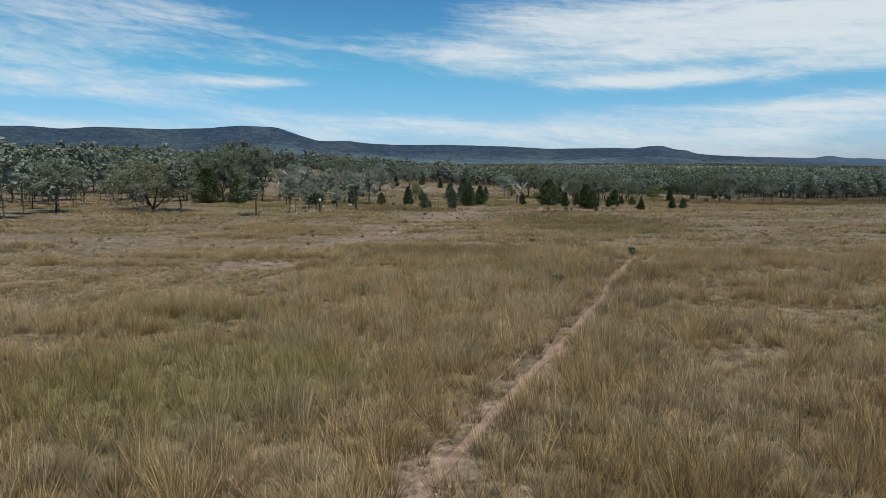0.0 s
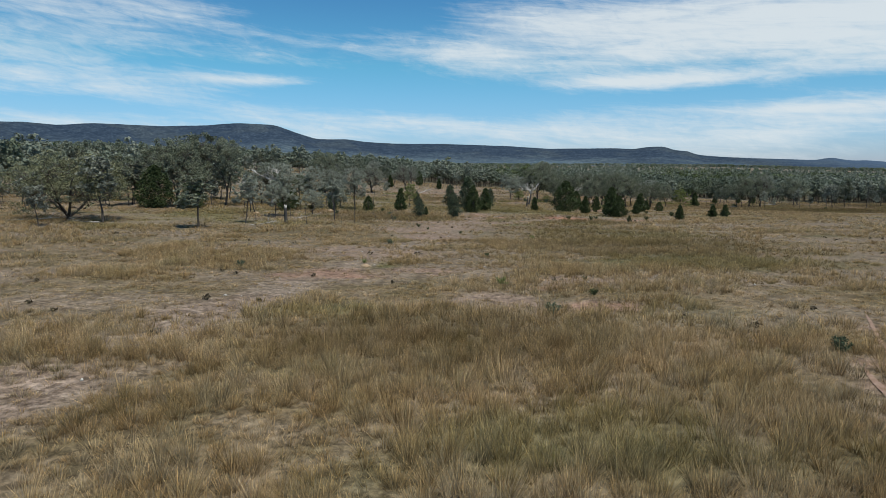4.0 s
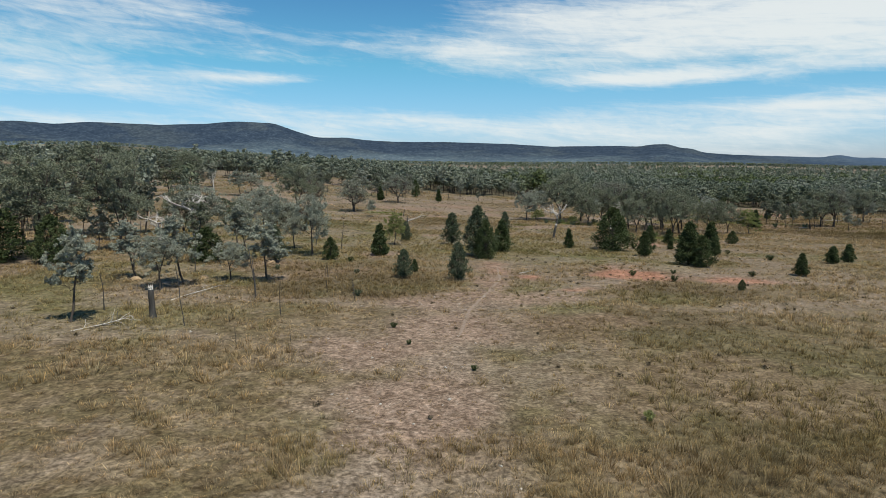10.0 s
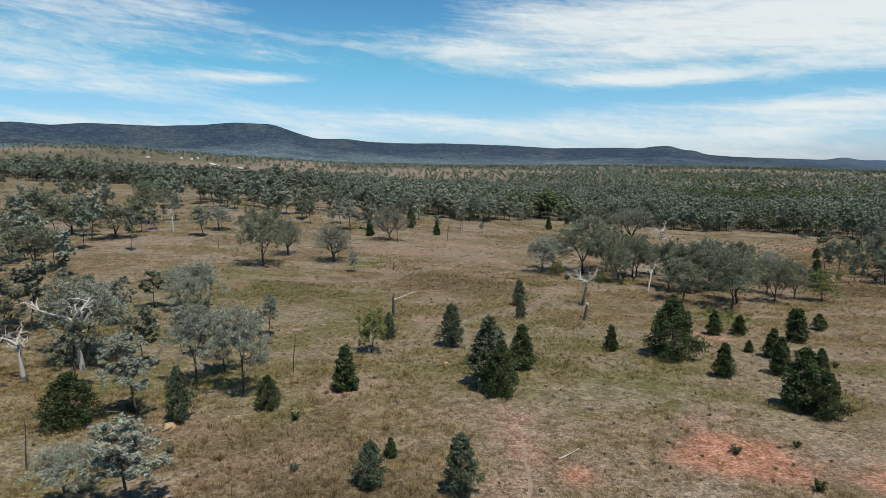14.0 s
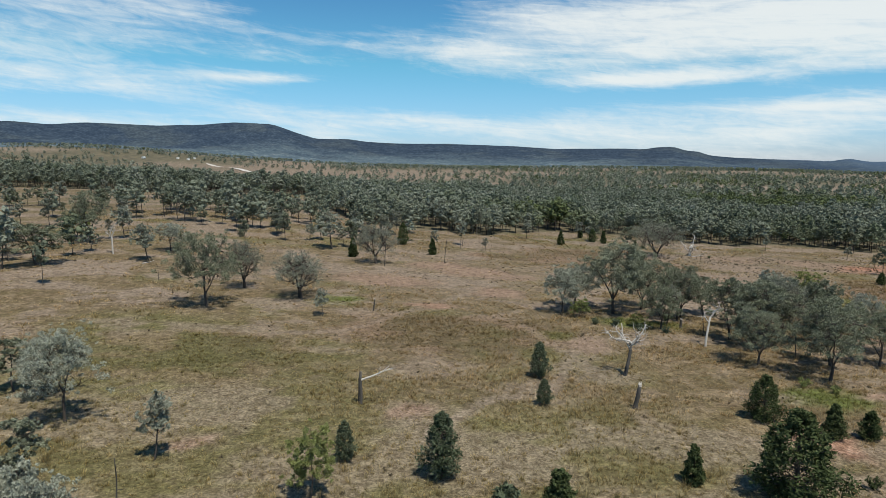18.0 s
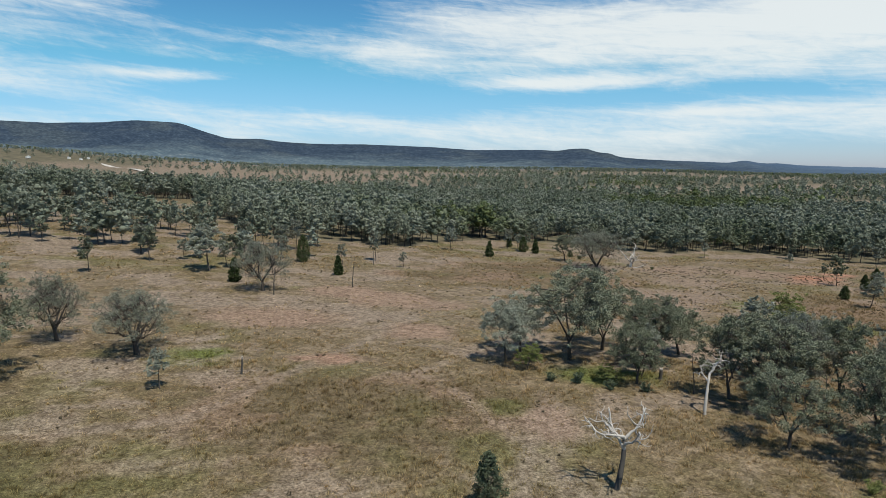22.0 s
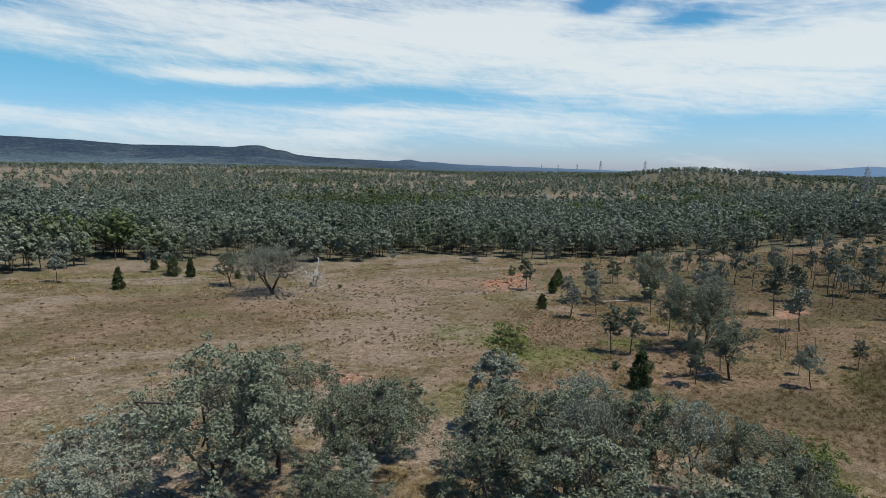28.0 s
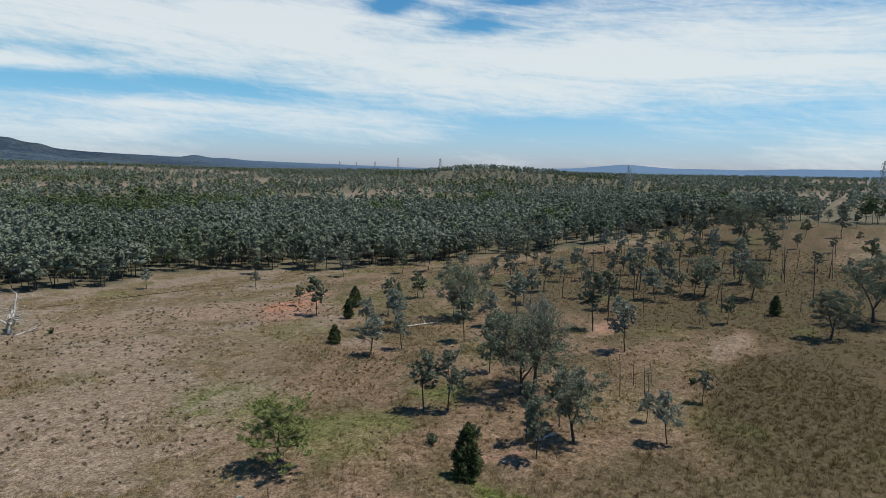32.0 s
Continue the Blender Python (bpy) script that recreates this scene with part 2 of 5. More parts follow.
# Thick stands of brown grass: x, y, two radii, strength.
BROWNS = [(430, 300, 110, 60, 0.8), (520, 330, 120, 70, 0.6), (250, 272, 75, 28, 0.95), (340, 300, 60, 40, 0.9), (310, 310, 70, 35, 0.95), (235, 300, 60, 28, 0.95), (150, 300, 75, 45, 0.5), (260, 335, 80, 45, 0.85), (230, 380, 60, 40, 0.4), (33, 163, 14, 7, 0.6), (-8, 161, 14, 8, 0.6), (-16, 178, 15, 7, 0.4), (120, 272, 20, 12, 0.7), (132, 262, 26, 18, 0.7), (230, 290, 40, 30, 0.6), (160, 266, 42, 18, 1.0), (186, 258, 30, 12, 0.9), (150, 250, 40, 12, 0.9), (135, 325, 16, 30, 0.5), (215, 320, 50, 30, 0.6), (100, 285, 26, 14, 0.5), (60, 375, 40, 20, 0.4), (180, 345, 30, 25, 0.5), (30, 118, 20, 24, 0.45), (24, 142, 14, 9, 0.55), (3, 60, 9, 7, 0.45), (-8, 166, 14, 8, 0.6), (15, 205, 12, 9, 0.5), (30, 100, 16, 16, 0.4), (8, 270, 26, 16, 0.45), (-35, 250, 22, 14, 0.5), (14, 44, 9, 8, 0.25), (205, 285, 12, 6, 0.8), (60, 395, 24, 10, 0.6), (30, 372, 18, 7, 0.5)]


def covers(x, y):
    """Bare soil, red soil, green growth and woodland, each 0 to 1, at places on the ground."""
    x, y = np.asarray(x, float), np.asarray(y, float)
    wx, wy = x + (fbm(x / 3.2, y / 3.2, 3, 21) - 0.5) * 5.5, y + (fbm(x / 3.2, y / 3.2, 3, 33) - 0.5) * 5.5
    bare, red, green = np.zeros_like(x), np.zeros_like(x), np.zeros_like(x)
    for points, width, power in ((RUT_A, 0.36, 0.97), (RUT_B, 0.14, 0.5), (RUT_C, 0.24, 0.85), (TREAD, 2.1, 0.72), (SPUR, 2.0, 0.75), *((p, 0.9, 0.7) for p in PADS)):
        d = way_distance(x + (wx - x) * min(0.25, width * 0.12), y + (wy - y) * min(0.25, width * 0.12), points)
        hit = (1 - ease(width * 0.6, width * 1.9, d)) * power
        bare = np.maximum(bare, hit)
        if width < 0.4:
            red = np.maximum(red, hit * 0.4)
    for cx, cy, rx, ry, rd in SCALDS:
        r = np.hypot((wx - cx) / rx, (wy - cy) / ry)
        hit = 1 - ease(0.55, 1.25, r)
        bare, red = np.maximum(bare, hit * (0.75 + 0.25 * rd)), np.maximum(red, hit * rd)
    for cx, cy, rx, ry, amount in GREENS:
        green = np.maximum(green, (1 - ease(0.5, 1.2, np.hypot((wx - cx) / rx, (wy - cy) / ry))) * amount)
    for cx, cy, rx, ry, amount in BROWNS:
        red = np.maximum(red, (1 - ease(0.6, 1.15, np.hypot((wx - cx) / rx, (wy - cy) / ry))) * amount * (1 - bare))
    patch = fbm(x / 12, y / 8, 4, 41)
    bare = np.maximum(bare, (0.48 + 0.3 * ease(240, 300, y)) * ease(0.5, 0.58, patch + 0.2 * (fbm(x / 2.3, y / 1.7, 3, 43) - 0.5)) * ease(30, 80, y) * (1 - red))
    green = np.maximum(green, 0.3 * ease(0.56, 0.75, fbm(x / 16, y / 16, 3, 55)) * ease(60, 160, y))
    d = np.hypot(x - 60, y - 200)
    open_mid = (bump(x, y, 0, 335, 75, 42, 1.0) + bump(x, y, 95, 350, 60, 55, 1.0)) * ease(0.36, 0.62, fbm(x / 9, y / 5, 4, 45))
    bare = np.maximum(bare, 0.42 * np.clip(open_mid, 0, 1) * (1 - red))
    bare = np.maximum(bare, 0.7 * ease(600, 1000, d))
    wood = np.where(d > 760, 1 - cleared(x, y), forest(x, y))
    return bare, red, green, wood


def cleared(x, y):
    """1 on the far paddocks between the woods."""
    mosaic = fbm(x / 520, y / 150, 4, 71) + bump(x, y, -1150, 2150, 900, 620, 0.10) + bump(x, y, -300, 1750, 900, 260, 0.07) - ease(2600, 3300, np.hypot(x, y)) * 0.3 - bump(x, y, 1330, 1040, 330, 380, 0.3)
    mosaic = mosaic + 0.6 * (1 - ease(12, 18, way_distance(x, y, [(1017, 923), (1214, 1060)])))
    return ease(0.575, 0.605, mosaic)


def forest(x, y):
    """1 where closed woodland stands."""
    x, y = np.asarray(x, float), np.asarray(y, float)
    edge = 430 + 30 * (fbm(x / 60, 0 * x, 3, 61) - 0.5)
    edge = edge + 115 * (1 - ease(-110, -5, x)) + 45 * ease(20, 70, x) * (1 - ease(100, 140, x)) + ease(110, 160, x) * 25
    edge = edge - 0.62 * np.clip(x - 190, 0, 190)
    edge = edge + 18 * (fbm(x / 17, y / 17, 2, 64) - 0.5)
    edge = edge - ease(400, 480, x) * 200
    gap = sum(bump(x, y, cx, cy, rx, ry, 1.0) for cx, cy, rx, ry in ((640, 730, 110, 40), (330, 820, 90, 60), (820, 560, 90, 40), (60, 700, 110, 30), (-118, 548, 62, 44)))
    return ease(-4, 4, y - edge) * np.where(x < -700, 0.0, 1.0) * (1 - ease(0.4, 0.6, gap))


# ---- materials ----
def material(name):
    m = bpy.data.materials.new(name)
    m.use_nodes = True
    nodes, links = m.node_tree.nodes, m.node_tree.links
    bsdf = nodes["Principled BSDF"]

    def node(kind, **values):
        n = nodes.new(kind)
        for key, value in values.items():
            setattr(n, key, value)
        return n

    return m, nodes, links, bsdf, node


def noise_node(node, links, vector, scale, detail=3.0, rough=0.55, distort=0.0):
    n = node("ShaderNodeTexNoise")
    n.inputs["Scale"].default_value, n.inputs["Detail"].default_value = scale, detail
    n.inputs["Roughness"].default_value, n.inputs["Distortion"].default_value = rough, distort
    links.new(vector, n.inputs["Vector"])
    return n.outputs["Fac"]


def ramp_node(node, links, fac, stops):
    n = node("ShaderNodeValToRGB")
    while len(n.color_ramp.elements) < len(stops):
        n.color_ramp.elements.new(0.5)
    for e, (p, c) in zip(n.color_ramp.elements, stops):
        e.position, e.color = p, (*c, 1)
    links.new(fac, n.inputs[0])
    return n.outputs[0]


def mix_node(node, links, fac, a, b, blend="MIX"):
    n = node("ShaderNodeMix", data_type="RGBA", blend_type=blend)
    for value, socket in ((fac, n.inputs["Factor"]), (a, n.inputs["A"]), (b, n.inputs["B"])):
        if isinstance(value, (int, float)):
            socket.default_value = value
        elif isinstance(value, tuple):
            socket.default_value = (*value, 1)
        else:
            links.new(value, socket)
    return n.outputs["Result"]


STRAW, RUST, GREY, OLIVE = (0.244, 0.185, 0.117), (0.165, 0.112, 0.0647), (0.221, 0.182, 0.148), (0.15, 0.131, 0.0655)


def grass_colour(node, links, vector):
    """Dry grass in drifts of straw, rust, grey and olive, by place on the ground."""
    broad = noise_node(node, links, vector, 0.085, 4.0, 0.6, 0.4)
    fine = noise_node(node, links, vector, 0.42, 3.0, 0.6, 0.3)
    c = ramp_node(node, links, broad, [(0.34, OLIVE), (0.42, RUST), (0.49, STRAW), (0.55, OLIVE), (0.62, RUST), (0.7, GREY)])
    d = ramp_node(node, links, fine, [(0.30, RUST), (0.46, STRAW), (0.56, GREY), (0.7, RUST)])
    c = mix_node(node, links, 0.35, c, d)
    patch = ramp_node(node, links, noise_node(node, links, vector, 0.24, 7.0, 0.7, 0.3), [(0.43, (0.265, 0.208, 0.155)), (0.5, (0.155, 0.117, 0.07)), (0.58, (0.108, 0.088, 0.045))])
    return mix_node(node, links, 0.72, c, patch)


def make_ground_material():
    m, nodes, links, bsdf, node = material("dry paddock soil and litter")
    geo = node("ShaderNodeNewGeometry")
    at = geo.outputs["Position"]
    cover = node("ShaderNodeAttribute", attribute_name="cover")
    split = node("ShaderNodeSeparateColor")
    links.new(cover.outputs["Color"], split.inputs[0])
    grit = noise_node(node, links, at, 1.5, 6.0, 0.72)
    stones = noise_node(node, links, at, 9.0, 2.0, 0.5)
    # Dark spots: dry herb tufts, with the tufts' shadows painted into the ground.
    cells = node("ShaderNodeTexVoronoi")
    cells.inputs["Scale"].default_value = 1.1
    stir = node("ShaderNodeMix", data_type="RGBA", blend_type="ADD")
    stir.inputs["Factor"].default_value = 1.0
    links.new(at, stir.inputs["A"])
    jog = node("ShaderNodeTexNoise")
    jog.inputs["Scale"].default_value, jog.inputs["Detail"].default_value = 0.7, 3.0
    links.new(at, jog.inputs["Vector"])
    links.new(jog.outputs["Color"], stir.inputs["B"])
    links.new(stir.outputs["Result"], cells.inputs["Vector"])
    tuft = node("ShaderNodeMapRange")
    links.new(cells.outputs["Distance"], tuft.inputs["Value"])
    for key, value in (("From Min", 0.1), ("From Max", 0.42), ("To Min", 0.55), ("To Max", 0.0)):
        tuft.inputs[key].default_value = value
    sparse = node("ShaderNodeMath", operation="MULTIPLY")
    links.new(tuft.outputs[0], sparse.inputs[0])
    links.new(ramp_node(node, links, noise_node(node, links, at, 0.23, 3.0), [(0.42, (0, 0, 0)), (0.6, (1, 1, 1))]), sparse.inputs[1])
    grass = mix_node(node, links, 0.4, grass_colour(node, links, at), ramp_node(node, links, grit, [(0.36, (0.045, 0.038, 0.024)), (0.52, (0.14, 0.112, 0.07)), (0.7, (0.24, 0.195, 0.135))]))
    soil = ramp_node(node, links, grit, [(0.3, (0.0951, 0.0728, 0.0576)), (0.5, (0.187, 0.147, 0.119)), (0.72, (0.26, 0.217, 0.184))])
    red = ramp_node(node, links, grit, [(0.3, (0.167, 0.077, 0.0496)), (0.55, (0.274, 0.142, 0.096)), (0.75, (0.319, 0.223, 0.176))])
    green = ramp_node(node, links, grit, [(0.3, (0.0465, 0.0601, 0.0156)), (0.7, (0.109, 0.129, 0.0396))])
    grass = mix_node(node, links, 1.0, grass, (0.76, 0.75, 0.72), "MULTIPLY")
    earth = mix_node(node, links, split.outputs[1], soil, red)
    pale = node("ShaderNodeMapRange")
    links.new(stones, pale.inputs["Value"])
    pale.inputs["From Min"].default_value, pale.inputs["From Max"].default_value, pale.inputs["To Max"].default_value = 0.66, 0.72, 0.5
    earth = mix_node(node, links, pale.outputs[0], earth, (0.40, 0.355, 0.30))
    thick = ramp_node(node, links, grit, [(0.3, (0.038, 0.03, 0.0176)), (0.7, (0.0988, 0.077, 0.0464))])
    c = mix_node(node, links, split.outputs[1], grass, thick)
    c = mix_node(node, links, split.outputs[2], c, green)
    c = mix_node(node, links, split.outputs[0], c, earth)
    c = mix_node(node, links, sparse.outputs[0], c, (0.085, 0.062, 0.042))
    speck = noise_node(node, links, at, 3.4, 6.0, 0.78)
    c = mix_node(node, links, 1.0, c, ramp_node(node, links, speck, [(0.38, (0.46, 0.44, 0.41)), (0.5, (1.0, 1.0, 1.0)), (0.62, (1.62, 1.6, 1.56))]), "MULTIPLY")
    mottle = noise_node(node, links, at, 0.8, 6.0, 0.76, 0.4)
    c = mix_node(node, links, 1.0, c, ramp_node(node, links, mottle, [(0.41, (0.72, 0.69, 0.64)), (0.5, (1.02, 1.02, 1.02)), (0.6, (1.3, 1.29, 1.27))]), "MULTIPLY")
    litter = ramp_node(node, links, noise_node(node, links, at, 0.05, 5.0, 0.7), [(0.35, (0.0608, 0.0601, 0.04)), (0.65, (0.144, 0.119, 0.08))])
    c = mix_node(node, links, cover.outputs["Alpha"], c, litter)
    links.new(c, bsdf.inputs["Base Color"])
    bsdf.inputs["Roughness"].default_value = 0.95
    bsdf.inputs["Specular IOR Level"].default_value = 0.1
    b = node("ShaderNodeBump")
    b.inputs["Strength"].default_value, b.inputs["Distance"].default_value = 0.5, 0.12
    links.new(grit, b.inputs["Height"])
    links.new(b.outputs[0], bsdf.inputs["Normal"])
    return m


def leafy(name, stops, see_through=0.12, islands=True, scale=0.5):
    """Foliage: colours by leaf, by tree and by clump; a little light comes through."""
    m, nodes, links, bsdf, node = material(name)
    geo = node("ShaderNodeNewGeometry")
    info = node("ShaderNodeObjectInfo")
    clump = noise_node(node, links, geo.outputs["Position"], scale, 2.0)
    add = node("ShaderNodeMath", operation="MULTIPLY_ADD")
    links.new(geo.outputs["Random Per Island"] if islands else info.outputs["Random"], add.inputs[0])
    add.inputs[1].default_value = 0.45
    links.new(clump, add.inputs[2])
    tree = node("ShaderNodeMath", operation="MULTIPLY_ADD")
    links.new(info.outputs["Random"], tree.inputs[0])
    tree.inputs[1].default_value = 0.25
    links.new(add.outputs[0], tree.inputs[2])
    c = ramp_node(node, links, tree.outputs[0], stops)
    links.new(c, bsdf.inputs["Base Color"])
    bsdf.inputs["Roughness"].default_value = 0.7
    bsdf.inputs["Specular IOR Level"].default_value = 0.08
    glow = node("ShaderNodeBsdfTranslucent")
    links.new(c, glow.inputs["Color"])
    both = node("ShaderNodeMixShader")
    both.inputs[0].default_value = see_through
    links.new(bsdf.outputs[0], both.inputs[1])
    links.new(glow.outputs[0], both.inputs[2])
    links.new(both.outputs[0], nodes["Material Output"].inputs["Surface"])
    return m


def make_woods_material():
    """Woodland crowns: grey-green, silvery, dark or olive by tree, with a little change from spray to spray."""
    m, nodes, links, bsdf, node = material("woodland canopy")
    tint = node("ShaderNodeAttribute", attribute_name="cover")
    split = node("ShaderNodeSeparateColor")
    links.new(tint.outputs["Color"], split.inputs[0])
    grey = ramp_node(node, links, split.outputs[0], [(0.0, (0.105, 0.123, 0.0887)), (0.35, (0.156, 0.176, 0.136)), (0.7, (0.199, 0.218, 0.177)), (1.0, (0.257, 0.276, 0.233))])
    olive = ramp_node(node, links, split.outputs[0], [(0.0, (0.0668, 0.0875, 0.0422)), (0.5, (0.104, 0.128, 0.0553)), (0.93, (0.131, 0.157, 0.0711)), (1.0, (0.175, 0.21, 0.0695))])
    c = mix_node(node, links, split.outputs[1], grey, olive)
    leaf = ramp_node(node, links, node("ShaderNodeNewGeometry").outputs["Random Per Island"], [(0.0, (0.82, 0.82, 0.82)), (1.0, (1.12, 1.12, 1.12))])
    c = mix_node(node, links, 1.0, c, leaf, "MULTIPLY")
    links.new(c, bsdf.inputs["Base Color"])
    bsdf.inputs["Roughness"].default_value = 0.8
    bsdf.inputs["Specular IOR Level"].default_value = 0.05
    glow = node("ShaderNodeBsdfTranslucent")
    links.new(c, glow.inputs["Color"])
    both = node("ShaderNodeMixShader")
    both.inputs[0].default_value = 0.15
    links.new(bsdf.outputs[0], both.inputs[1])
    links.new(glow.outputs[0], both.inputs[2])
    links.new(both.outputs[0], nodes["Material Output"].inputs["Surface"])
    return m


def make_grass_material():
    m, nodes, links, bsdf, node = material("dry tussock grass")
    geo = node("ShaderNodeNewGeometry")
    c = grass_colour(node, links, geo.outputs["Position"])
    tint = node("ShaderNodeAttribute", attribute_name="cover")
    split = node("ShaderNodeSeparateColor")
    links.new(tint.outputs["Color"], split.inputs[0])
    own = ramp_node(node, links, split.outputs[0], [(0.0, (0.122, 0.11, 0.0555)), (0.2, (0.161, 0.114, 0.0634)), (0.4, (0.235, 0.173, 0.103)), (0.58, (0.285, 0.232, 0.154)), (0.76, (0.22, 0.205, 0.171)), (0.88, (0.179, 0.122, 0.0714)), (1.0, (0.142, 0.141, 0.0698))])
    c = mix_node(node, links, 0.6, c, own)
    c = mix_node(node, links, split.outputs[1], c, (0.085, 0.066, 0.036))
    c = mix_node(node, links, split.outputs[2], c, (0.085, 0.102, 0.03))
    blade = ramp_node(node, links, geo.outputs["Random Per Island"], [(0.0, (0.6, 0.58, 0.53)), (0.5, (1.08, 1.06, 1.0)), (0.85, (1.55, 1.5, 1.34)), (1.0, (2.5, 2.35, 2.0))])
    c = mix_node(node, links, 1.0, c, blade, "MULTIPLY")
    # Pale dry tips over darker roots, with extra glow painted into the tips.
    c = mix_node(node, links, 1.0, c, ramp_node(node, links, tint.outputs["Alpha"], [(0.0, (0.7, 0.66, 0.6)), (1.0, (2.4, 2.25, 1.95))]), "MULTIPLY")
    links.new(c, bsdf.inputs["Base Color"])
    bsdf.inputs["Roughness"].default_value = 0.7
    bsdf.inputs["Specular IOR Level"].default_value = 0.15
    glow = node("ShaderNodeBsdfTranslucent")
    links.new(c, glow.inputs["Color"])
    both = node("ShaderNodeMixShader")
    both.inputs[0].default_value = 0.38
    links.new(bsdf.outputs[0], both.inputs[1])
    links.new(glow.outputs[0], both.inputs[2])
    links.new(both.outputs[0], nodes["Material Output"].inputs["Surface"])
    return m


def woody(name, dark, light, scale=3.0, rough=0.9):
    m, nodes, links, bsdf, node = material(name)
    co = node("ShaderNodeTexCoord")
    squash = node("ShaderNodeMapping")
    squash.inputs["Scale"].default_value = (1, 1, 0.25)
    links.new(co.outputs["Object"], squash.inputs[0])
    n = noise_node(node, links, squash.outputs[0], scale, 5.0, 0.65, 0.5)
    big = noise_node(node, links, co.outputs["Object"], 0.6, 2.0)
    c = mix_node(node, links, 0.35, ramp_node(node, links, n, [(0.3, dark), (0.7, light)]), ramp_node(node, links, big, [(0.35, dark), (0.65, light)]))
    links.new(c, bsdf.inputs["Base Color"])
    bsdf.inputs["Roughness"].default_value = rough
    bsdf.inputs["Specular IOR Level"].default_value = 0.2
    b = node("ShaderNodeBump")
    b.inputs["Strength"].default_value, b.inputs["Distance"].default_value = 0.6, 0.03
    links.new(n, b.inputs["Height"])
    links.new(b.outputs[0], bsdf.inputs["Normal"])
    return m


GROUND = make_ground_material()
GRASS = make_grass_material()
GUM = leafy("grey-green gum leaves", [(0.3, (0.0672, 0.0769, 0.0462)), (0.65, (0.131, 0.145, 0.0959)), (1.1, (0.207, 0.223, 0.162))])
OLIVE_GUM = leafy("olive gum leaves", [(0.3, (0.0685, 0.0731, 0.0363)), (0.65, (0.134, 0.138, 0.0731)), (1.1, (0.206, 0.207, 0.123))])
SPARSE = leafy("silvery grey thin gum leaves", [(0.3, (0.052, 0.058, 0.044)), (0.65, (0.125, 0.135, 0.105)), (1.1, (0.225, 0.235, 0.19))])
SILVER = leafy("silvery box leaves", [(0.3, (0.101, 0.111, 0.085)), (0.65, (0.199, 0.213, 0.168)), (1.1, (0.304, 0.319, 0.261))])
FRESH = leafy("fresh green leaves", [(0.3, (0.0663, 0.0874, 0.0265)), (0.65, (0.148, 0.176, 0.0585)), (1.1, (0.234, 0.254, 0.101))], 0.3)
SPRUCE = leafy("greyish cypress foliage", [(0.3, (0.0273, 0.0429, 0.0218)), (0.65, (0.0624, 0.0819, 0.0468)), (1.1, (0.101, 0.121, 0.078))], 0.15)
CYPRESS = leafy("dark cypress foliage", [(0.3, (0.0172, 0.0265, 0.0109)), (0.65, (0.039, 0.0546, 0.0218)), (1.1, (0.0702, 0.0897, 0.039))], 0.12)
WOODS = make_woods_material()
BARK = woody("dark furrowed bark", (0.035, 0.03, 0.027), (0.12, 0.10, 0.085))
STONE = woody("pale quartz stone", (0.30, 0.27, 0.23), (0.55, 0.51, 0.46), 6.0)
CLAY = woody("tan ant-mound clay", (0.26, 0.18, 0.11), (0.42, 0.31, 0.20), 4.0)
STEEL = woody("galvanised steel", (0.20, 0.215, 0.225), (0.28, 0.295, 0.305), 0.5, 0.6)
SHRUB = leafy("blue-green shrub leaves", [(0.3, (0.0312, 0.0468, 0.0273)), (0.65, (0.0702, 0.0936, 0.0546)), (1.1, (0.109, 0.133, 0.0858))])
DULL = leafy("dull brown herb tufts", [(0.3, (0.0468, 0.039, 0.0265)), (0.65, (0.0975, 0.078, 0.053)), (1.1, (0.156, 0.129, 0.0858))])
PAINT = woody("white painted iron", (0.62, 0.62, 0.60), (0.78, 0.78, 0.76), 1.0, 0.6)
DEAD = woody("weathered dead wood", (0.24, 0.22, 0.205), (0.62, 0.59, 0.55))
CHAR = woody("charred stump wood", (0.02, 0.019, 0.018), (0.13, 0.12, 0.11), 5.0)

# ---- mesh helpers ----
def mesh_of(name, verts, tris, mat, colours=None, smooth=False):
    """A mesh from arrays of corners and triangles."""
    verts, tris = np.ascontiguousarray(verts, np.float32), np.ascontiguousarray(tris, np.int32)
    me = bpy.data.meshes.new(name)
    me.vertices.add(len(verts))
    me.vertices.foreach_set("co", verts.ravel())
    me.loops.add(tris.size)
    me.loops.foreach_set("vertex_index", tris.ravel())
    me.polygons.add(len(tris))
    me.polygons.foreach_set("loop_start", np.arange(0, tris.size, tris.shape[1], dtype=np.int32))
    if smooth:
        me.polygons.foreach_set("use_smooth", np.ones(len(tris), bool))
    if colours is not None:
        layer = me.color_attributes.new("cover", "FLOAT_COLOR", "POINT")
        layer.data.foreach_set("color", np.ascontiguousarray(colours, np.float32).ravel())
    me.update(calc_edges=True)
    me.materials.append(mat)
    return me


def part(name, mesh, parent, label=""):
    ob = new(name, mesh)
    ob.parent = parent
    if label:
        ob["label"] = label
    return ob


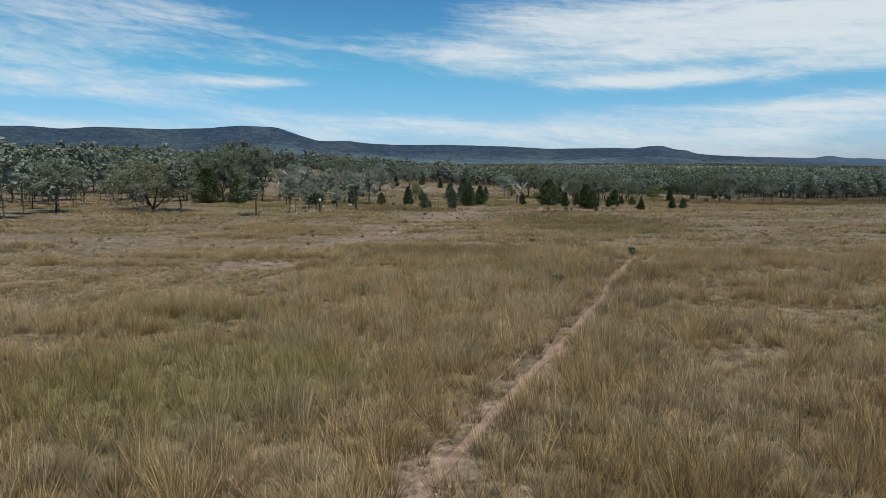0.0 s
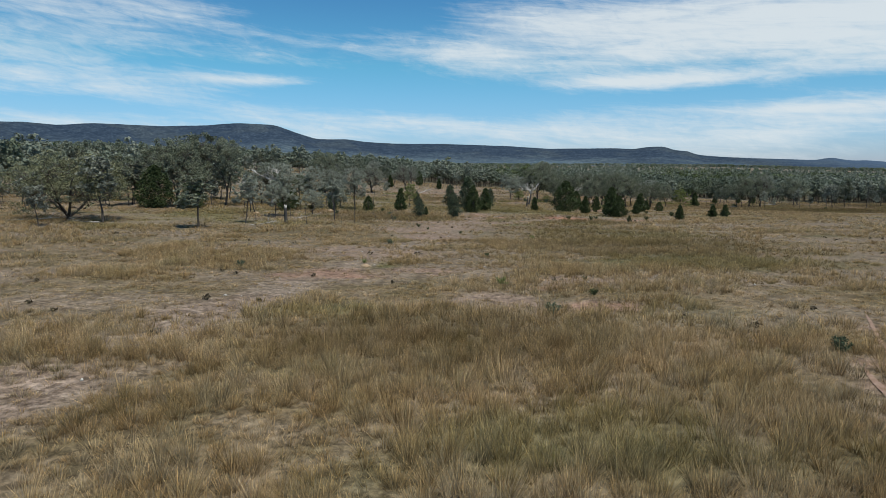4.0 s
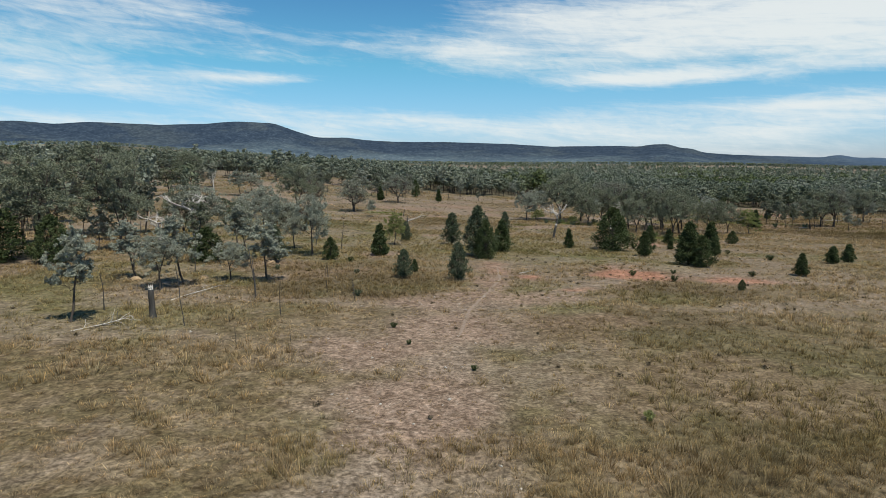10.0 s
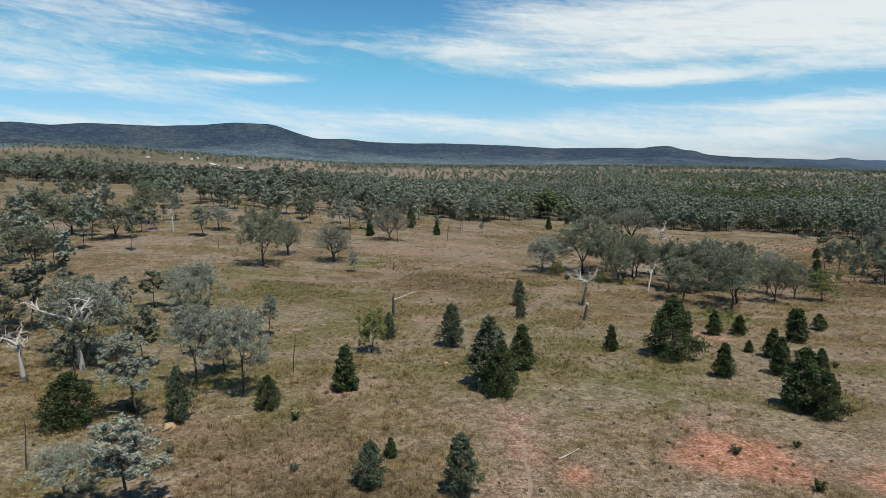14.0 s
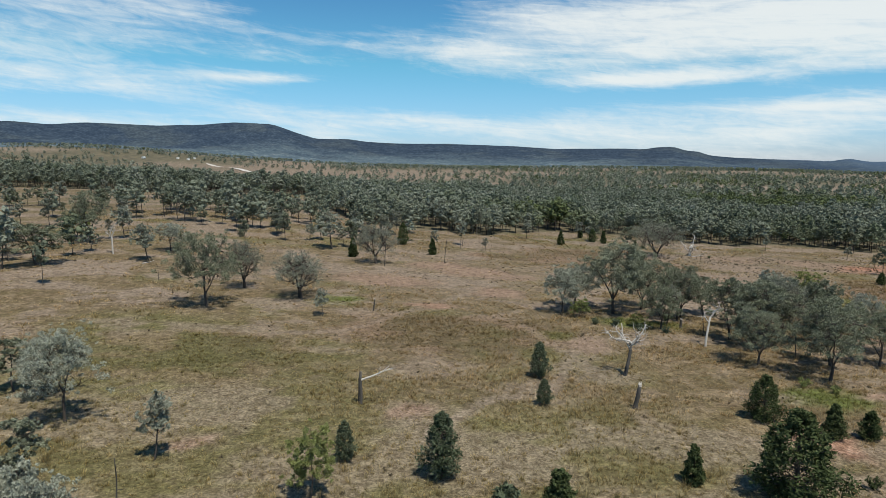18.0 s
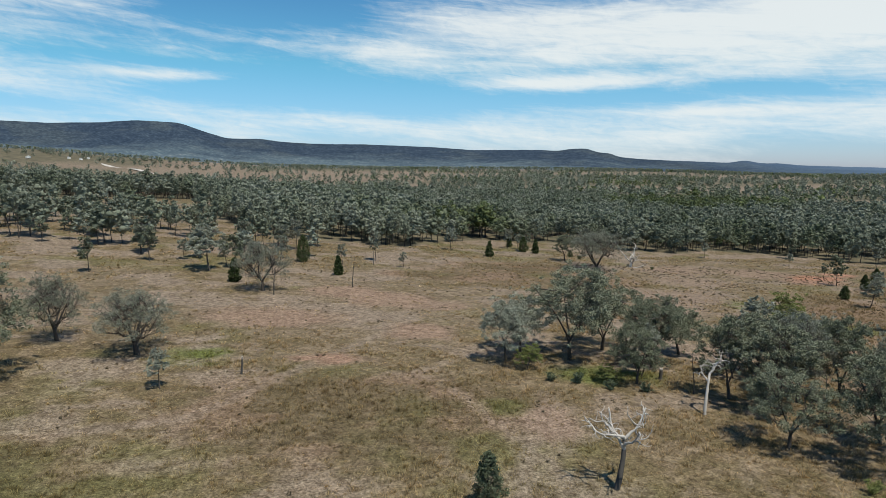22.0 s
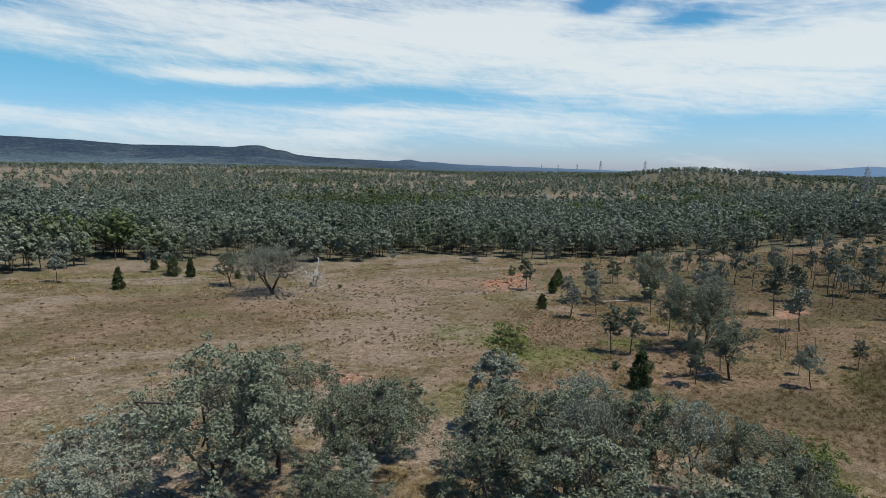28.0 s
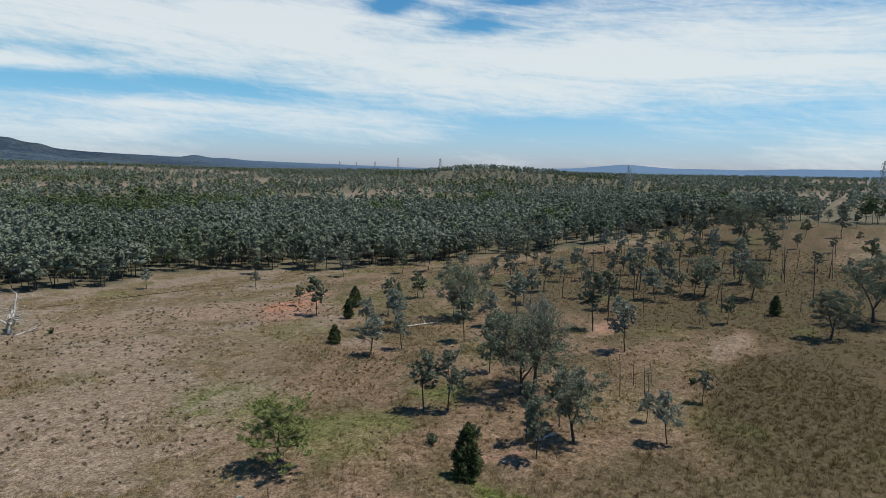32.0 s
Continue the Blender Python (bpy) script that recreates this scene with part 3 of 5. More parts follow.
class Shape:
    """Corners and triangles gathered piece by piece."""

    def __init__(self):
        self.v, self.f, self.n = [], [], 0

    def add(self, verts, tris):
        self.v.append(np.asarray(verts, float))
        self.f.append(np.asarray(tris, int) + self.n)
        self.n += len(verts)

    def tube(self, points, radii, sides=6, wobble=0.0, r=None):
        points = np.asarray(points, float)
        ahead = np.gradient(points, axis=0)
        ahead /= np.linalg.norm(ahead, axis=1)[:, None] + 1e-9
        side = np.cross(ahead, (0.31, 0.87, 0.13))
        side /= np.linalg.norm(side, axis=1)[:, None] + 1e-9
        up = np.cross(ahead, side)
        a = np.linspace(0, 2 * np.pi, sides, endpoint=False)
        rad = np.asarray(radii, float)[:, None, None] * np.ones((1, sides, 1))
        if wobble and r is not None:
            rad = rad * (1 + wobble * (r.random((len(points), sides, 1)) - 0.5))
        ring = points[:, None] + rad * (np.cos(a)[None, :, None] * side[:, None] + np.sin(a)[None, :, None] * up[:, None])
        n = len(points)
        i, j = np.meshgrid(np.arange(n - 1), np.arange(sides), indexing="ij")
        p, q = i * sides + j, i * sides + (j + 1) % sides
        tris = np.concatenate([np.stack([p, q, q + sides], -1).reshape(-1, 3), np.stack([p, q + sides, p + sides], -1).reshape(-1, 3)])
        cap = np.array([[(n - 1) * sides, (n - 1) * sides + k, (n - 1) * sides + k + 1] for k in range(1, sides - 1)])
        self.add(ring.reshape(-1, 3), np.concatenate([tris, cap]))

    def leaves(self, centres, size, r, droop=0.5, slim=0.45):
        """A small kite-shaped leaf spray at each centre, hanging and turned by chance."""
        n = len(centres)
        way = r.normal(size=(n, 3))
        way[:, 2] -= droop
        way /= np.linalg.norm(way, axis=1)[:, None]
        side = np.cross(way, r.normal(size=(n, 3)))
        side /= np.linalg.norm(side, axis=1)[:, None] + 1e-9
        s = size * (0.6 + 0.8 * r.random((n, 1)))
        c = np.asarray(centres)
        spray = np.stack([c - way * s * 0.5 - side * s * slim * 0.5, c + side * s * slim * 0.7, c + way * s * 0.6], 1)
        self.add(spray.reshape(-1, 3), np.arange(n * 3).reshape(-1, 3))

    def scaled(self, xy, z):
        self.v = [v * (xy, xy, z) for v in self.v]

    def mesh(self, name, mat, smooth=False):
        return mesh_of(name, np.concatenate(self.v), np.concatenate(self.f), mat, None, smooth)

    def arrays(self):
        return np.concatenate(self.v), np.concatenate(self.f)


def bend(start, way, length, steps, curl, lift, r):
    """A wandering line that starts one way and turns upward or sideways as it goes."""
    p, w = np.array(start, float), np.array(way, float)
    out = [p.copy()]
    for _ in range(steps):
        w = w + r.normal(size=3) * curl + np.array([0, 0, lift])
        w /= np.linalg.norm(w)
        p = p + w * length / steps
        out.append(p.copy())
    return np.array(out), w


def ball(r, n, radii):
    d = r.normal(size=(n, 3))
    d /= np.linalg.norm(d, axis=1)[:, None]
    return d * (r.random((n, 1)) ** 0.45) * radii


# ---- ground ----
def lines(lo, hi, step, far, count):
    fine = np.arange(lo, hi + step, step)
    out = np.geomspace(step, far, count).cumsum()
    out = out * (far / out[-1])
    return np.concatenate([lo - out[::-1], fine, hi + out])


gx = lines(-70.0, 250.0, 1.5, 4780.0, 66)
gy = lines(6.0, 430.0, 1.5, 4700.0, 66)
GX, GY = np.meshgrid(gx, gy, indexing="ij")
gv = np.stack([GX.ravel(), GY.ravel(), ground_z(GX.ravel(), GY.ravel())], 1)
nx, ny = len(gx), len(gy)
ii, jj = np.meshgrid(np.arange(nx - 1), np.arange(ny - 1), indexing="ij")
p = (ii * ny + jj).ravel()
quads = np.stack([p, p + ny, p + ny + 1, p + 1], 1)
bare, red, green, wood = covers(gv[:, 0], gv[:, 1])
ground = new("ground", mesh_of("ground", gv, quads, GROUND, np.stack([bare, red, green, wood], 1), True))
tagged(ground, "dry brown grassland with bare reddish soil and wheel ruts", "ground", kind="structure")


# ---- the ranges on the horizon ----
SKYLINE = [
    (-75, 2.2), (-50, 2.9), (-40, 3.0), (-35.4, 3.19), (-33.3, 3.03), (-30.8, 3.29), (-25.4, 3.22), (-21.9, 3.41), (-19.2, 3.69), (-16.1, 3.60), (-14.5, 3.03), (-12.3, 2.37), (-9.5, 2.41), (-8, 2.18), (-4.9, 2.04), (-0.2, 2.05),
    (5.5, 1.88), (9.6, 1.62), (15.7, 1.67), (17.4, 1.59), (18.6, 1.78), (20.1, 1.80), (20.7, 1.49), (22, 1.39), (22.7, 1.05), (25, 0.85), (31.8, 0.58), (32.8, 0.80), (34.4, 0.54), (35.4, 0.58), (37, 0.40),
    (47, 0.13), (54, -0.05), (62, 0), (66.8, 0.2), (70.8, 0.58), (74.6, 0.28), (80.4, 0.23), (84.5, 0.38), (90.5, 0.36), (130, 0.3),
]


def range_height(az):
    """Elevation of the skyline, in degrees, by azimuth from +y."""
    a, e = np.array(SKYLINE).T
    soft = sum(np.interp(az + d, a, e) * w for d, w in ((-0.45, 0.15), (-0.2, 0.22), (0, 0.26), (0.2, 0.22), (0.45, 0.15)))
    return soft + 0.05 * (fbm(az / 0.9, 0 * az, 4, 91) - 0.5)


def ranges():
    m, nodes, links, bsdf, node = material("far wooded ranges")
    at = node("ShaderNodeNewGeometry").outputs["Position"]
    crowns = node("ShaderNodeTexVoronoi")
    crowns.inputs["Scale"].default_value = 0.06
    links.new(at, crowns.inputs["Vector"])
    n = noise_node(node, links, at, 0.02, 6.0, 0.75)
    broad = noise_node(node, links, at, 0.0035, 4.0, 0.6, 0.5)
    # Wood colours with the blue of distance haze painted in.
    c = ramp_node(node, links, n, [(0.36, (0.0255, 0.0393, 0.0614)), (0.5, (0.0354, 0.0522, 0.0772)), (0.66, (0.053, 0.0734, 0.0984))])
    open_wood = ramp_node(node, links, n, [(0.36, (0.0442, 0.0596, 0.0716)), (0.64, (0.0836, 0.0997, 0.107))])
    thin = node("ShaderNodeMapRange")
    links.new(broad, thin.inputs["Value"])
    for key, value in (("From Min", 0.50), ("From Max", 0.62), ("To Max", 0.55)):
        thin.inputs[key].default_value = value
    c = mix_node(node, links, thin.outputs[0], c, open_wood)
    foot = node("ShaderNodeAttribute", attribute_name="cover")
    slope = node("ShaderNodeSeparateColor")
    links.new(foot.outputs["Color"], slope.inputs[0])
    # Lower slopes: a lighter wood, paled further by painted aerial haze.
    hazed_low_wood = ramp_node(node, links, n, [(0.34, (0.0593, 0.0887, 0.114)), (0.54, (0.101, 0.134, 0.155)), (0.64, (0.137, 0.164, 0.172)), (0.70, (0.285, 0.262, 0.259))])
    c = mix_node(node, links, slope.outputs[0], c, hazed_low_wood)
    # Each cell is a tree crown, lighter in the middle, darker towards its edge.
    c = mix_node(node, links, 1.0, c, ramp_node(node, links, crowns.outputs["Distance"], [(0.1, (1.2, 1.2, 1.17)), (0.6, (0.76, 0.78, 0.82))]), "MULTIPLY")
    # Eastward a paler blue: the haze of a farther range, painted on.
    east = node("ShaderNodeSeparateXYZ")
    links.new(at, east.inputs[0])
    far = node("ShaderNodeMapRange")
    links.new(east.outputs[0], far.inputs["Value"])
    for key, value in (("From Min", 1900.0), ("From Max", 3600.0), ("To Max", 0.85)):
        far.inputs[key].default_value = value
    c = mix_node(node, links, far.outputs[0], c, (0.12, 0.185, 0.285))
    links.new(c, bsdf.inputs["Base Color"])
    bsdf.inputs["Roughness"].default_value = 1.0
    bsdf.inputs["Specular IOR Level"].default_value = 0.0
    az = np.linspace(-75, 130, 821)
    rad = np.linspace(2500, 4500, 51)
    A, D = np.meshgrid(az, rad, indexing="ij")
    top = 4300 * np.tan(np.radians(range_height(A))) + 26
    k = np.clip((D - 2500) / 1800, 0, 1)
    x, y = 55 + D * np.sin(np.radians(A)), 200 + D * np.cos(np.radians(A))
    spur = 1 - np.abs(2 * fbm(x / 520 + 0.4 * fbm(x / 300, y / 300, 2, 96), y / 520, 4, 95) - 1) * 1.7
    rise = k ** 1.9 * (1 - 0.55 * (1 - k)) + 0.62 * (spur - 0.45) * k * (1 - k)
    rise = np.minimum(rise, (0.93 + 0.07 * k) * (D / 4300) * ease(0.0, 0.25, k))
    base = ground_z(x, y)
    z = base - 4 + (top - base) * np.maximum(rise, 0)
    z = np.where(D > 4300, top - (D - 4300) * 0.5, z)
    # How far each place takes the hazed colour of the lower slopes.
    low = (1 - ease(0.35, 0.8, k + 0.5 * (fbm(x / 260, y / 260, 4, 98) - 0.5))) * (1 - ease(8, 40, A) * 0.6)
    n1, n2 = A.shape
    i, j = np.meshgrid(np.arange(n1 - 1), np.arange(n2 - 1), indexing="ij")
    q = (i * n2 + j).ravel()
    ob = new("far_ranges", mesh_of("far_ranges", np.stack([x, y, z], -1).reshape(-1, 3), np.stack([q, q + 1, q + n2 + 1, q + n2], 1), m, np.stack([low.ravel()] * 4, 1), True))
    tagged(ob, "dark blue-green wooded ranges along the horizon, haze painted in", "hills", kind="structure")


ranges()


# ---- trees ----
def gum_tree(seed, wide, fork, stems, opening, mat, bark, label, lobes=6, bare=0.36, leaves=11000, leaf=0.0135, girth=0.02, lean=0.06, twigs=9, ragged=0.3, name="gum_tree"):
    """A gum one high and one wide: a trunk that parts into leaders, a limb to each rounded lobe of the crown, twigs and leaf clumps round its shell."""
    r = np.random.default_rng(seed)
    root = new(name)
    trunk, crown, leaders = Shape(), Shape(), []
    line, w = bend((0, 0, -0.012), (r.normal() * lean, r.normal() * lean, 1), fork, 5, 0.05, 0.05, r)
    trunk.tube(line, np.linspace(girth * 1.3, girth * 0.85, len(line)), 8, 0.15, r)
    a0, lead = r.random() * 6.28, []
    for k in range(stems):
        limb = Shape()
        a = a0 + 6.28 * k / stems + r.normal() * 0.3
        out = opening * (0.55 + 0.45 * r.random()) if stems > 1 else 0.06
        l0, _w = bend(line[-1 - (k % 2)], (np.cos(a) * out, np.sin(a) * out, 1), (0.86 - fork) * (0.85 + 0.2 * r.random()), 8, 0.1, 0.06, r)
        limb.tube(l0, np.linspace(girth * (0.85 if stems < 2 else 0.66), girth * 0.16, len(l0)), 6, 0.1, r)
        leaders.append(limb)
        lead.append(l0)
    clumps, sizes = [], []
    for k in range(lobes):
        t = (k + 0.3 + 0.4 * r.random()) / lobes
        h = bare + (0.86 - bare) * t
        rim = wide * 0.5 * (0.62 * math.sin(math.pi * min(1, 0.30 + 0.62 * t)) ** 0.8)
        a = a0 + k * 2.4 + r.normal() * 0.35
        c = np.array([np.cos(a) * rim, np.sin(a) * rim, h]) + line[-1] * (0.6, 0.6, 0)
        size = wide * (0.175 + 0.085 * r.random()) * (1.1 - 0.25 * t)
        which = int(np.argmin([np.abs(l0[-1, :2] - c[:2]).sum() for l0 in lead]))
        l0 = lead[which]
        below = np.where(l0[:, 2] < h - 0.35 * rim)[0]
        s = l0[below[-1] if len(below) else 0]
        tip = c - (0, 0, size * 0.45)
        path = np.array([s + (tip - s) * u + r.normal(size=3) * 0.022 * math.sin(math.pi * u) + (0, 0, -0.03 * math.sin(math.pi * u)) for u in np.linspace(0, 1, 6)])
        leaders[which].tube(path, np.linspace(girth * 0.42, girth * 0.18, 6), 5)
        for j in range(twigs):
            d = r.normal(size=3) + (0, 0, 0.35)
            d /= np.linalg.norm(d)
            end = c + d * size * (1 + ragged * (r.random() - 0.35)) * (1, 1, 0.72)
            mid = (tip + end) / 2 + r.normal(size=3) * size * 0.16
            leaders[which].tube([path[3 + j % 3], mid, end], [girth * 0.16, girth * 0.1, girth * 0.035], 3)
            clumps.append(end)
            sizes.append(size * (0.27 + 0.16 * r.random()))
            for _ in range(2):
                tuft = end + r.normal(size=3) * size * 0.34
                leaders[which].tube([mid, (mid + tuft) / 2 + r.normal(size=3) * size * 0.06, tuft], [girth * 0.08, girth * 0.06, girth * 0.025], 3)
                clumps.append(tuft)
                sizes.append(size * (0.15 + 0.12 * r.random()))
    share = np.array(sizes) ** 2
    for c, size, n in zip(clumps, sizes, (leaves * share / share.sum()).astype(int) + 3):
        crown.leaves(c + ball(r, n, (size, size, size * 0.75)), leaf, r, 0.45, 0.62)
    pts = np.concatenate(crown.v)
    across = 0.5 * (np.ptp(np.percentile(pts[:, 0], (2, 98))) + np.ptp(np.percentile(pts[:, 1], (2, 98))))
    for shape in (trunk, crown, *leaders):
        shape.scaled(1 / across, 1 / pts[:, 2].max())
    part("trunk", trunk.mesh("trunk", bark, True), root)
    for limb in leaders:
        part("limb", limb.mesh("limb", bark, True), root)
    part("crown", crown.mesh("crown", mat), root)
    return tagged(root, label, "tree", "paddock gum trees")


def cypress(seed, wide, loose, leaf, mat, label, low=0.05, count=120, fill=64):
    """A cypress pine one high and one wide: a straight trunk and tiers of upswept sprays that narrow to a tip."""
    r = np.random.default_rng(seed)
    root = new("cypress_pine")
    trunk, crown = Shape(), Shape()
    trunk.tube([(0, 0, -0.02), (0.004, 0, 0.3), (0, 0.003, 0.7), (0, 0, 0.97)], [0.024, 0.018, 0.01, 0.003], 7)
    for k in range(count):
        h = low + (0.98 - low) * ((k + r.random()) / count) ** 1.15
        t = (h - low) / (1 - low)
        rim = wide * 0.5 * (min(1, 0.3 + t / 0.28) ** 0.7) * (1 - t) ** 0.72 + 0.012
        a = k * 2.399 + r.normal() * 0.4
        d = rim * (0.35 + 0.65 * r.random() ** 0.5) * (1 + loose * r.normal() * 0.3)
        c = np.array([np.cos(a) * d, np.sin(a) * d, h])
        trunk.tube([(0, 0, h - 0.03 - d * 0.35), c], [0.005, 0.002], 3)
        s = 0.03 + 0.085 * wide * (1 - t) ** 0.7
        crown.leaves(c + ball(r, fill, (s, s, s * 1.25)), leaf, r, -0.8, 0.5)
    pts = np.concatenate(crown.v)
    across = 0.5 * (np.ptp(np.percentile(pts[:, 0], (1, 99))) + np.ptp(np.percentile(pts[:, 1], (1, 99))))
    for shape in (trunk, crown):
        shape.scaled(1 / across, 1 / pts[:, 2].max())
    part("trunk", trunk.mesh("trunk", BARK, True), root)
    part("crown", crown.mesh("crown", mat), root)
    return tagged(root, label, "tree", "young cypress pines")


def dead_tree(seed, lean, stems, label, mat=None, fork=0.45, girth=0.045, dark=True):
    """A leafless gum of unit height with bleached, broken limbs."""
    r = np.random.default_rng(seed)
    root = new("dead_tree")
    trunk = Shape()
    line, w = bend((0, 0, -0.02), (lean, lean * 0.2, 1), fork, 5, 0.06, 0.0, r)
    trunk.tube(line, np.linspace(girth * 1.05, girth * 0.62, len(line)), 8, 0.3, r)
    part("trunk", trunk.mesh("trunk", CHAR if dark else DEAD, True), root, "charred lower trunk" if dark else "")
    for k in range(stems):
        limb = Shape()
        a = 6.28 * k / stems + r.normal() * 0.5
        l1, w1 = bend(line[-1 - (k % 2)], (np.cos(a) * 0.8 + w[0], np.sin(a) * 0.8, 0.8), (1 - fork) * (0.6 + 0.4 * r.random()), 8, 0.24, 0.05, r)
        limb.tube(l1, np.linspace(girth * 0.58, girth * 0.2, len(l1)), 6, 0.2, r)
        for _ in range(5):
            b = r.random() * 6.28
            l2, w2 = bend(l1[r.integers(3, len(l1))], w1 * 0.5 + np.array([np.cos(b), np.sin(b), 0.05]), 0.08 + 0.14 * r.random(), 6, 0.38, -0.02, r)
            limb.tube(l2, np.linspace(girth * 0.3, girth * 0.08, len(l2)), 4)
            for k3 in (3, 5):
                l3, _w = bend(l2[k3], w2 + r.normal(size=3) * 0.7, 0.05 + 0.07 * r.random(), 3, 0.4, -0.03, r)
                limb.tube(l3, np.linspace(girth * 0.14, girth * 0.05, len(l3)), 3)
        part("limb", limb.mesh("limb", mat or DEAD, True), root)
    return tagged(root, label, "dead tree", "dead trees")


GUMS = [
    gum_tree(1, 0.85, 0.20, 3, 0.55, GUM, BARK, "spreading grey-green gum tree with a dark trunk", 11, 0.43, 18000, 0.0155, 0.016),
    gum_tree(2, 0.62, 0.24, 2, 0.35, GUM, BARK, "upright grey-green gum tree with a dark trunk", 10, 0.42, 15000, 0.0155, 0.015),
    gum_tree(3, 0.46, 0.36, 1, 0.2, SILVER, BARK, "slender silvery box tree with a dark stem", 8, 0.38, 10000, 0.0185, 0.010),
    gum_tree(4, 0.66, 0.30, 2, 0.42, SILVER, BARK, "silvery-leaved box tree with a forked trunk", 10, 0.42, 15000, 0.0155, 0.013),
    gum_tree(5, 1.15, 0.08, 5, 0.95, SPARSE, BARK, "wide multi-stemmed gum with a rounded crown", 14, 0.50, 17000, 0.0145, 0.03, 0.02, 12, 0.4),
    gum_tree(6, 0.90, 0.20, 4, 0.7, SPARSE, BARK, "thin-crowned grey tree with many bare twigs", 12, 0.40, 14000, 0.0145, 0.03, 0.06, 12, 0.5),
    gum_tree(7, 0.40, 0.42, 1, 0.2, GUM, BARK, "thin young gum on a straight dark stem", 7, 0.40, 8000, 0.021, 0.009),
    gum_tree(8, 0.62, 0.28, 1, 0.2, FRESH, BARK, "bright green leafy young tree", 8, 0.26, 11000, 0.02, 0.011),
    gum_tree(9, 1.15, 0.06, 5, 0.9, OLIVE_GUM, BARK, "wide multi-stemmed gum with an olive-green domed crown", 15, 0.33, 21000, 0.016, 0.026, 0.02),
]
PINES = [
    cypress(21, 0.5, 0.4, 0.036, CYPRESS, "dark green cone-shaped young cypress pine", 0.09),
    cypress(22, 0.8, 0.5, 0.036, CYPRESS, "broad dark green cypress pine, foliage to the ground"),
    cypress(23, 0.56, 0.7, 0.035, SPRUCE, "loose greyish-green young cypress pine", 0.12, 105, 56),
    cypress(24, 0.42, 0.2, 0.043, CYPRESS, "slim dark cypress pine with a pointed tip", 0.03, 100),
]

used = set()


def plant(pool, kind, x, y, h, w, turn=None):
    """Stands a tree of that height and crown width on the ground; the first of a kind is the one that was built."""
    proto = pool[kind]
    turn = (x * 37.7 + y * 91.3) % 360 if turn is None else turn
    m = pose(x, y, zat(x, y), 0, 0, turn) @ Matrix.Diagonal((w, w, h, 1))
    if proto.name not in used:
        used.add(proto.name)
        proto.matrix_basis = m
        return proto
    keep, proto.scale = proto.scale.copy(), (1, 1, 1)
    ob = copy_thing(proto, m)
    proto.scale = keep
    return ob


# Each row: kind, x, y, height, crown width.
WEST_GUMS = [
    (8, -61.6, 136.8, 12.8, 16.0), (0, -76.8, 126.7, 11.3, 9.3), (6, -37.0, 130.6, 8.6, 5.6), (2, -32.6, 140.8, 9.5, 3.8), (2, -37.8, 164.4, 8.2, 4.1),
    (3, -31.5, 157.4, 7.4, 4.8), (2, -30.3, 161.5, 9.4, 4.6), (3, -25.7, 165.8, 5.8, 4.5), (2, -20.9, 166.1, 8.5, 4.9), (1, -65.3, 206.6, 19.0, 13.0),
    (1, -70.6, 190.9, 14.5, 8.0), (0, -61.7, 181.5, 16.5, 14.0), (3, -19.8, 191.1, 12.0, 6.0), (3, -26.4, 193.5, 11.2, 6.5), (2, -24.9, 199.2, 9.1, 4.2), (2, -28.9, 184.2, 9.8, 4.8),
]
WEST_GUMS_2 = [
    (3, -43.6, 200.1, 12.5, 9.2), (0, -48.0, 204.6, 11.7, 7.9), (6, -35.9, 199.7, 8.6, 4.2), (1, -60.7, 207.9, 9.8, 5.5), (3, -37.9, 224.0, 11.6, 7.1),
    (3, -44.3, 231.0, 9.0, 5.8), (2, -24.0, 216.1, 7.5, 2.9), (7, -6.7, 209.7, 7.7, 4.0), (1, -52.3, 188.0, 17.5, 8.0), (6, -71.0, 176.0, 9.0, 4.5), (1, -80.0, 190.0, 12.0, 8.0),
    (6, -30.0, 206.0, 8.5, 3.4), (6, -39.0, 190.0, 9.0, 3.6),
]
NORTH_GUMS = [
    (0, -43.1, 280.0, 16.1, 11.5), (5, -41.0, 298.2, 11.8, 8.4), (5, -26.6, 292.3, 11.2, 11.0), (5, -15.0, 342.0, 12.8, 10.8), (2, -74.2, 321.0, 10.5, 5.8),
    (0, -102.4, 342.7, 16.0, 11.5), (1, -95.6, 307.4, 10.5, 12.0), (0, -114.5, 315.7, 11.7, 15.0), (1, -123.9, 315.0, 15.1, 13.7), (1, -86.0, 254.3, 11.3, 8.2),
    (2, -32.0, 362.3, 13.0, 8.0), (2, -18.8, 277.8, 5.8, 2.6), (3, -74.8, 336.0, 9.1, 9.0), (7, -112.0, 352.0, 9.0, 7.0), (6, -58.0, 352.0, 9.0, 3.5), (6, -50.0, 371.0, 10.0, 4.0),
]
COPSE = [
    (0, 43.8, 292.0, 17.0, 14.5), (3, 36.1, 296.4, 11.1, 9.7), (0, 50.2, 279.5, 9.5, 7.8), (0, 52.0, 297.9, 13.5, 12.0), (1, 65.5, 295.1, 8.9, 7.6), (0, 59.0, 292.0, 11.0, 9.0),
    (1, 72.6, 284.3, 10.4, 7.6), (1, 73.0, 275.5, 12.5, 9.0), (0, 58.5, 256.5, 10.0, 8.8), (1, 64.4, 266.5, 13.0, 9.1), (0, 66.0, 249.0, 13.0, 10.0), (1, 71.0, 257.0, 12.0, 8.0),
]
